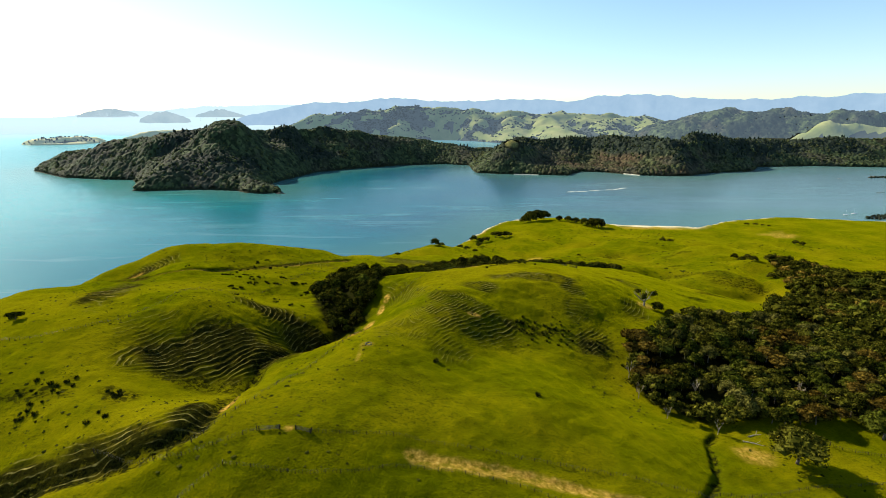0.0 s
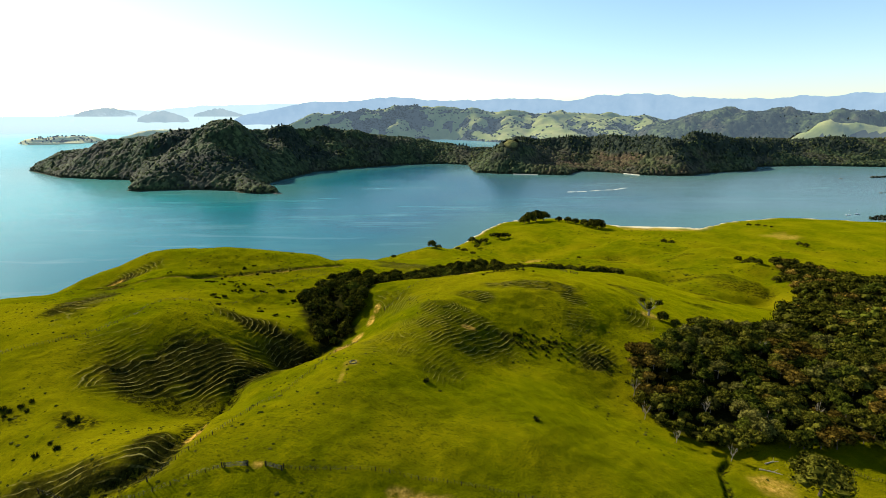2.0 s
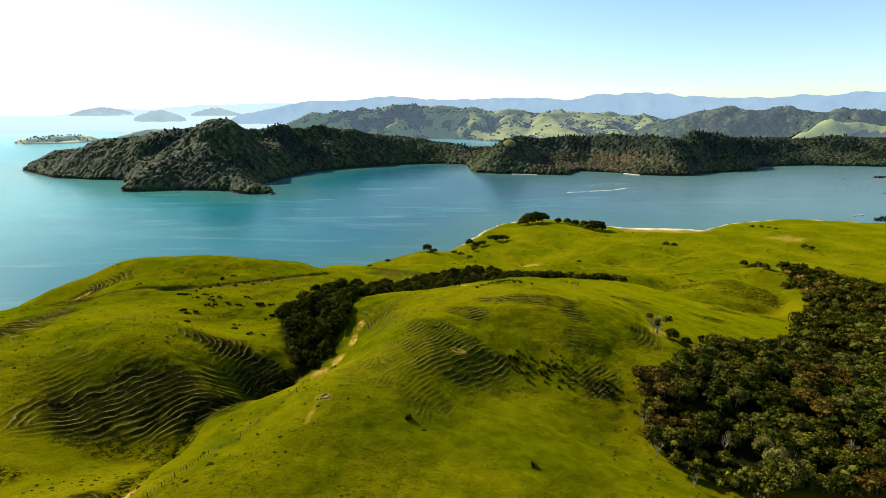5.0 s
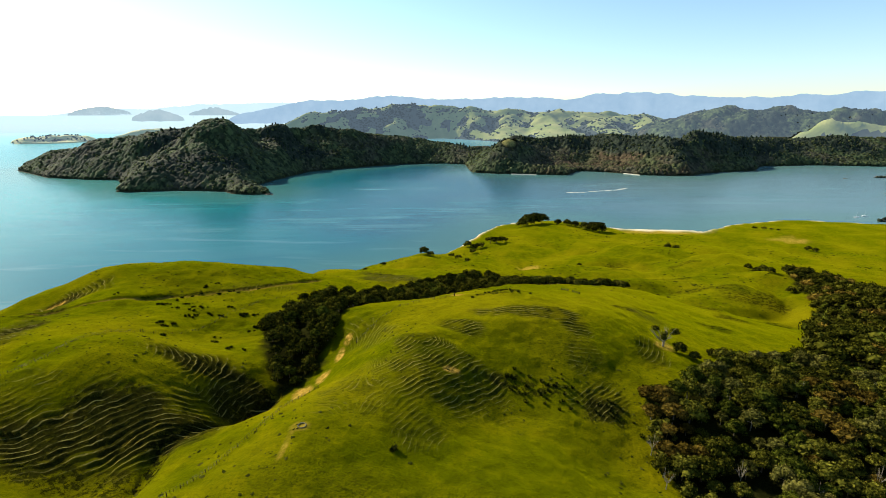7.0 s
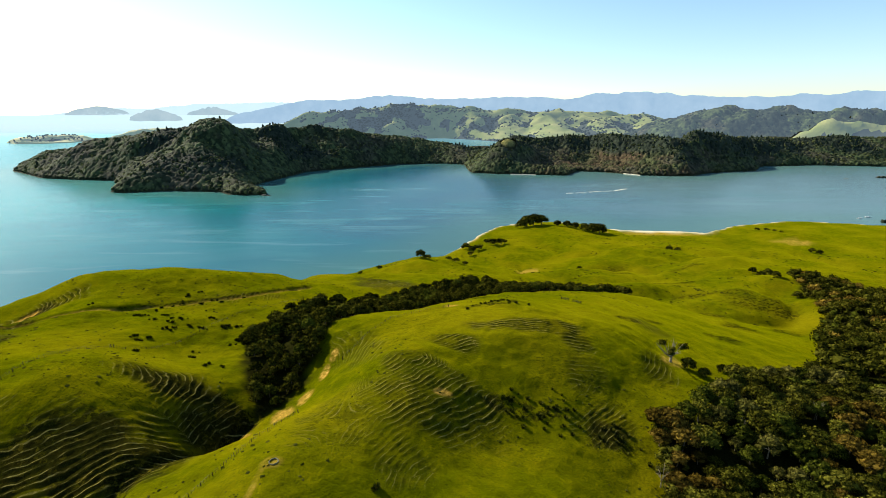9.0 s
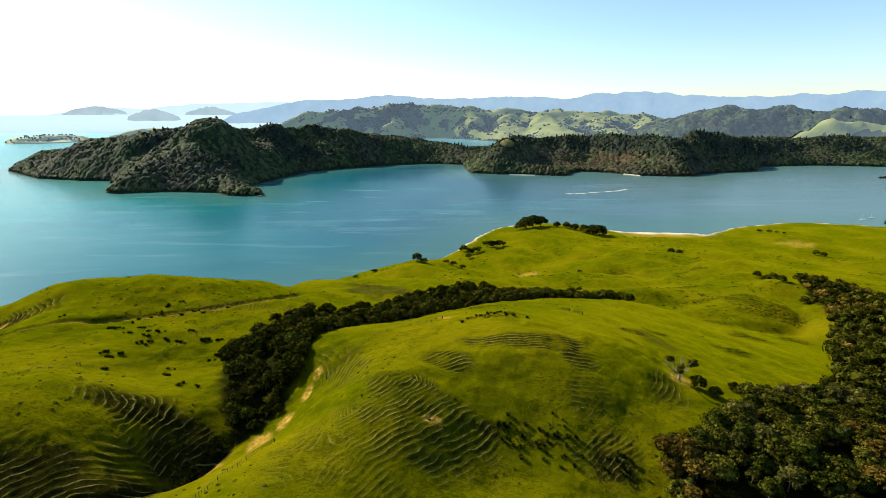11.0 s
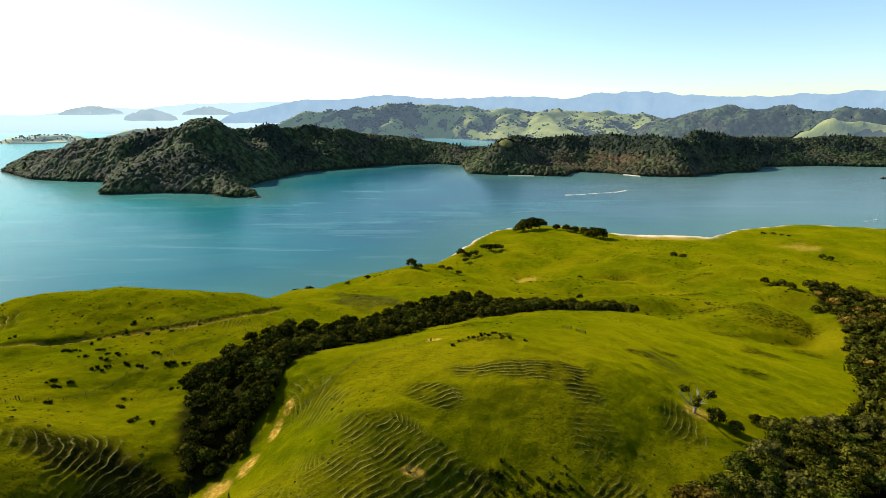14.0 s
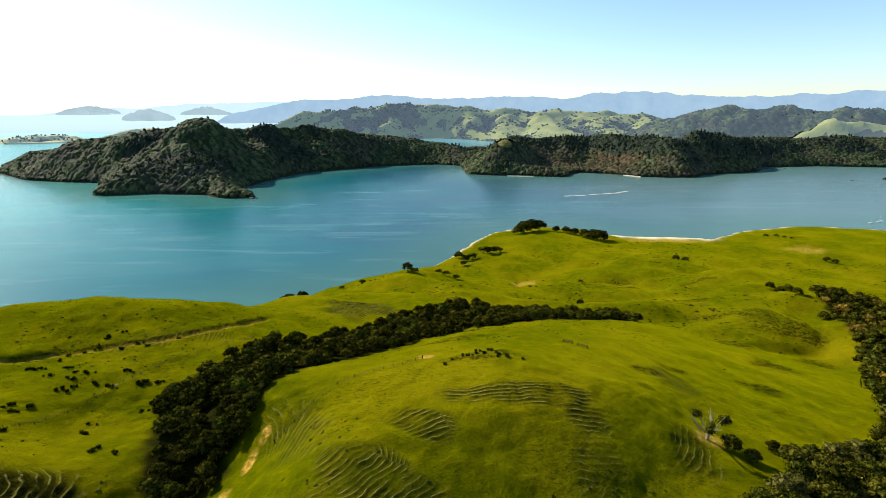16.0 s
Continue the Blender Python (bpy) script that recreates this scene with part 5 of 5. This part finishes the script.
fence("post and wire fence over the brow of the terraced hill", [(-170, 158), (-157, 159), (-145, 160), (-132, 166), (-121, 177), (-114, 187), (-112, 200), (-112, 215), (-110, 228)])
fence("post and wire fence climbing the hill beyond the gully", [(-109, 228), (-104, 231), (-99, 236), (-98, 242), (-96, 251), (-94, 258), (-90, 269), (-85, 285), (-73, 299), (-64, 318)])
fence("post and wire fence round the shoulder of the spur", [(-24, 226), (-14, 238), (-8, 248), (0, 254), (9, 257), (16, 266)])


def farm_gate(label, ax, ay, bx, by):
    """A tubular field gate: frame, rails and a brace between two posts."""
    az, bz = z_at(ax, ay), z_at(bx, by)
    gate = tagged(new("farm_gate"), label, "gate", "farm gates")
    gate.location = (ax, ay, az)
    d = Vector((bx - ax, by - ay, bz - az))
    for p in (Vector((0, 0, 0)), d):
        ob = part("gate_post", STRAINER, gate)
        ob.location = p - Vector((0, 0, 0.4))
    lo, hi = 0.18, 1.22
    for h in (lo, 0.42, 0.66, 0.94, hi):
        part("rail", joined("rail", [tube([(0.1 * d.x, 0.1 * d.y, h), tuple(d * 0.97 + Vector((0, 0, h)))], [0.045, 0.045], 6)], GATE_STEEL), gate)
    for t in (0.06, 0.5, 0.96):
        part("stile", joined("stile", [tube([tuple(d * t + Vector((0, 0, lo))), tuple(d * t + Vector((0, 0, hi)))], [0.05, 0.05], 6)], GATE_STEEL), gate)
    part("brace", joined("brace", [tube([tuple(d * 0.08 + Vector((0, 0, lo))), tuple(d * 0.95 + Vector((0, 0, hi)))], [0.03, 0.03], 6)], GATE_STEEL), gate)


farm_gate("closed steel farm gate in the pasture fence", -46, 107, -41, 107.6)
farm_gate("second steel farm gate standing open beside the track", -37, 107.6, -33.2, 107)
farm_gate("dark wooden-looking gate on the far side of the spur", 73, 292, 76.5, 291)
farm_gate("dark gate panel on the back of the spur", 78, 289, 81.5, 287)


def water_trough(x, y, radius):
    """A round concrete trough: a wall with a rolled lip, and the water in it."""
    trough = tagged(new("water_trough"), "round weathered concrete water trough sunk in trampled pasture", "trough")
    trough.location = (x, y, z_at(x, y))
    rings = ((radius, -0.5), (radius, 0.16), (radius - 0.04, 0.24), (radius - 0.20, 0.24), (radius - 0.24, 0.18), (radius - 0.26, -0.45))
    v = [(r * math.cos(k * math.pi / 12), r * math.sin(k * math.pi / 12), h) for r, h in rings for k in range(24)]
    f = [(a * 24 + k, a * 24 + (k + 1) % 24, a * 24 + 24 + (k + 1) % 24, a * 24 + 24 + k) for a in range(5) for k in range(24)]
    part("wall", mesh_from("wall", v, f, CONCRETE, False), trough)
    w = [(0, 0, -0.2)] + [((radius - 0.255) * math.cos(k * math.pi / 12), (radius - 0.255) * math.sin(k * math.pi / 12), -0.2) for k in range(24)]
    part("water", mesh_from("water", w, [(0, 1 + k, 1 + (k + 1) % 24) for k in range(24)], DARK_WATER, False), trough, "dark still water in the trough")


CONCRETE = make_plain("weathered_concrete", (0.07, 0.065, 0.03), (0.17, 0.15, 0.08), 3.0, 0.9, 0.2, 0.0, 0.4)
DARK_WATER = make_plain("dark_trough_water", (0.006, 0.007, 0.005), (0.012, 0.013, 0.009), 2.0, 0.1, 0.5)
water_trough(-26, 157, 1.15)


# ---------------------------------------------------------------- water margin
def sandbank():
    xs, ys = np.linspace(330, 545, 60), np.linspace(1335, 1460, 30)
    X, Y = np.meshgrid(xs, ys)
    d, a = line_distance(X, Y, [(350, 1362), (400, 1372), (443, 1392), (490, 1405), (535, 1440)])
    Zs = 0.36 - (d / 4.4) ** 2 * 0.8 + 0.50 * fbm(X / 18, Y / 9, 3, 4)
    me = mesh_from("sandbank", np.stack([X, Y, np.maximum(Zs, -0.6)], -1).reshape(-1, 3), grid_faces(60, 30), SAND, True)
    tagged(new("sandbank", me), "narrow white sandbank just above the harbour water", "sandbank", kind="structure")


sandbank()


def strand(name, line, half):
    """A pale strip of beach at the water's edge."""
    v, f = [], []
    for k, (x, y) in enumerate(line):
        (ax, ay), (bx, by) = line[max(k - 1, 0)], line[min(k + 1, len(line) - 1)]
        d = math.hypot(bx - ax, by - ay)
        nx, ny = -(by - ay) / d, (bx - ax) / d
        w = half * (0.4 + 0.6 * math.sin(math.pi * (k + 0.5) / len(line)))
        v += [(x + nx * w, y + ny * w, 2.6), (x, y, 1.2), (x - nx * w, y - ny * w, -0.4)]
    for k in range(len(line) - 1):
        f += [(3 * k, 3 * k + 1, 3 * k + 4, 3 * k + 3), (3 * k + 1, 3 * k + 2, 3 * k + 5, 3 * k + 4)]
    tagged(new(name, mesh_from(name, v, f, SAND, True)), "strip of pale sand below the bush", "beach", kind="structure")


strand("beach", [(255, 1780), (275, 1775), (298, 1771), (318, 1767), (340, 1760)], 1.6)
strand("beach", [(655, 1797), (675, 1774), (695, 1747)], 0.8)
strand("beach", [(-470, 1395), (-505, 1425), (-530, 1452)], 4)
strand("beach", [(-535, 1600), (-528, 1650), (-520, 1690)], 4)


def yacht(x, y, turn, size):
    boat = tagged(new("yacht"), "small white yacht moored in the harbour", "boat", "moored yachts")
    boat.matrix_basis = Matrix.Translation((x, y, 0.0)) @ Matrix.Rotation(radians(turn), 4, "Z") @ Matrix.Scale(size, 4)
    v, f, n = [], [], 9
    for k in range(n):
        t = k / (n - 1)
        w = 1.5 * math.sin(math.pi * (0.18 + 0.82 * (1 - t))) ** 0.6 if t < 1 else 0.02
        px = -4.6 + 9.6 * t
        v += [(px, -w, 1.0 + 0.25 * t), (px, -w * 0.75, 0.1), (px, 0, -0.5), (px, w * 0.75, 0.1), (px, w, 1.0 + 0.25 * t)]
    for k in range(n - 1):
        for j in range(4):
            a = k * 5 + j
            f.append((a, a + 1, a + 6, a + 5))
        f.append((k * 5, k * 5 + 5, k * 5 + 9, k * 5 + 4))
    f.append((0, 4, 3, 1))
    part("hull", mesh_from("hull", v, f, HULL, True), boat)
    part("cabin", box_mesh("cabin", 3.6, 1.7, 0.8, HULL, 0.8), boat).location = (0.2, 0, 1.1)
    part("mast", joined("mast", [tube([(0.8, 0, 1.0), (0.8, 0, 12.5)], [0.12, 0.08], 6)], SPAR), boat)
    part("boom", joined("boom", [tube([(0.8, 0, 2.5), (-3.6, 0, 2.6)], [0.16, 0.14], 6)], HULL), boat)


yacht(857, 1029, 150, 1.0)
yacht(884, 1041, 160, 1.1)


def rock(x, y, size, seed):
    rng = np.random.default_rng(seed)
    v, f = ico(3)
    n = fbm(v[:, 0] * 1.6 + seed, v[:, 1] * 1.6 + v[:, 2], 3, seed)
    v = v * (1 + 0.3 * n)[:, None] * np.array([size, size * 0.6, size * 0.3])
    ob = tagged(new("rock", mesh_from("rock", v, f, ROCK, False)), "low dark rock awash in the harbour", "rock", "harbour rocks")
    ob.location = (x, y, 0.1)


for k, (x, y, s) in enumerate(((1328, 1654, 7), (1192, 1340, 5), (1215, 1352, 4), (1470, 1690, 14), (1500, 1700, 12), (-445, 1330, 8), (-432, 1326, 5))):
    rock(x, y, s, k + 1)
ISLET = [(868, 990), (890, 980), (950, 985), (1010, 1000), (980, 1025), (915, 1022), (880, 1008)]
px, py = np.array(scattered(rng, ISLET, 5.0, 600)).T
clumps("mangroves", "low dark mangroves on a mud islet", np.stack([px, py, np.full(len(px), 1.2)], -1), rng.uniform(4, 8, len(px)), WOOD_FAR, rng, category="mangroves")
px, py = np.array(scattered(rng, [(1455, 1680), (1620, 1670), (1640, 1720), (1480, 1712)], 7.0, 400)).T
clumps("mangroves", "low dark mangroves along the mud flat", np.stack([px, py, np.full(len(px), 1.2)], -1), rng.uniform(5, 9, len(px)), WOOD_FAR, rng, category="mangroves")
for kind in KANUKA + BROWNED + BROAD + PALE + GKINDS + LONE + SHRUB:
    for o in (*kind.children_recursive, kind):
        bpy.data.objects.remove(o)
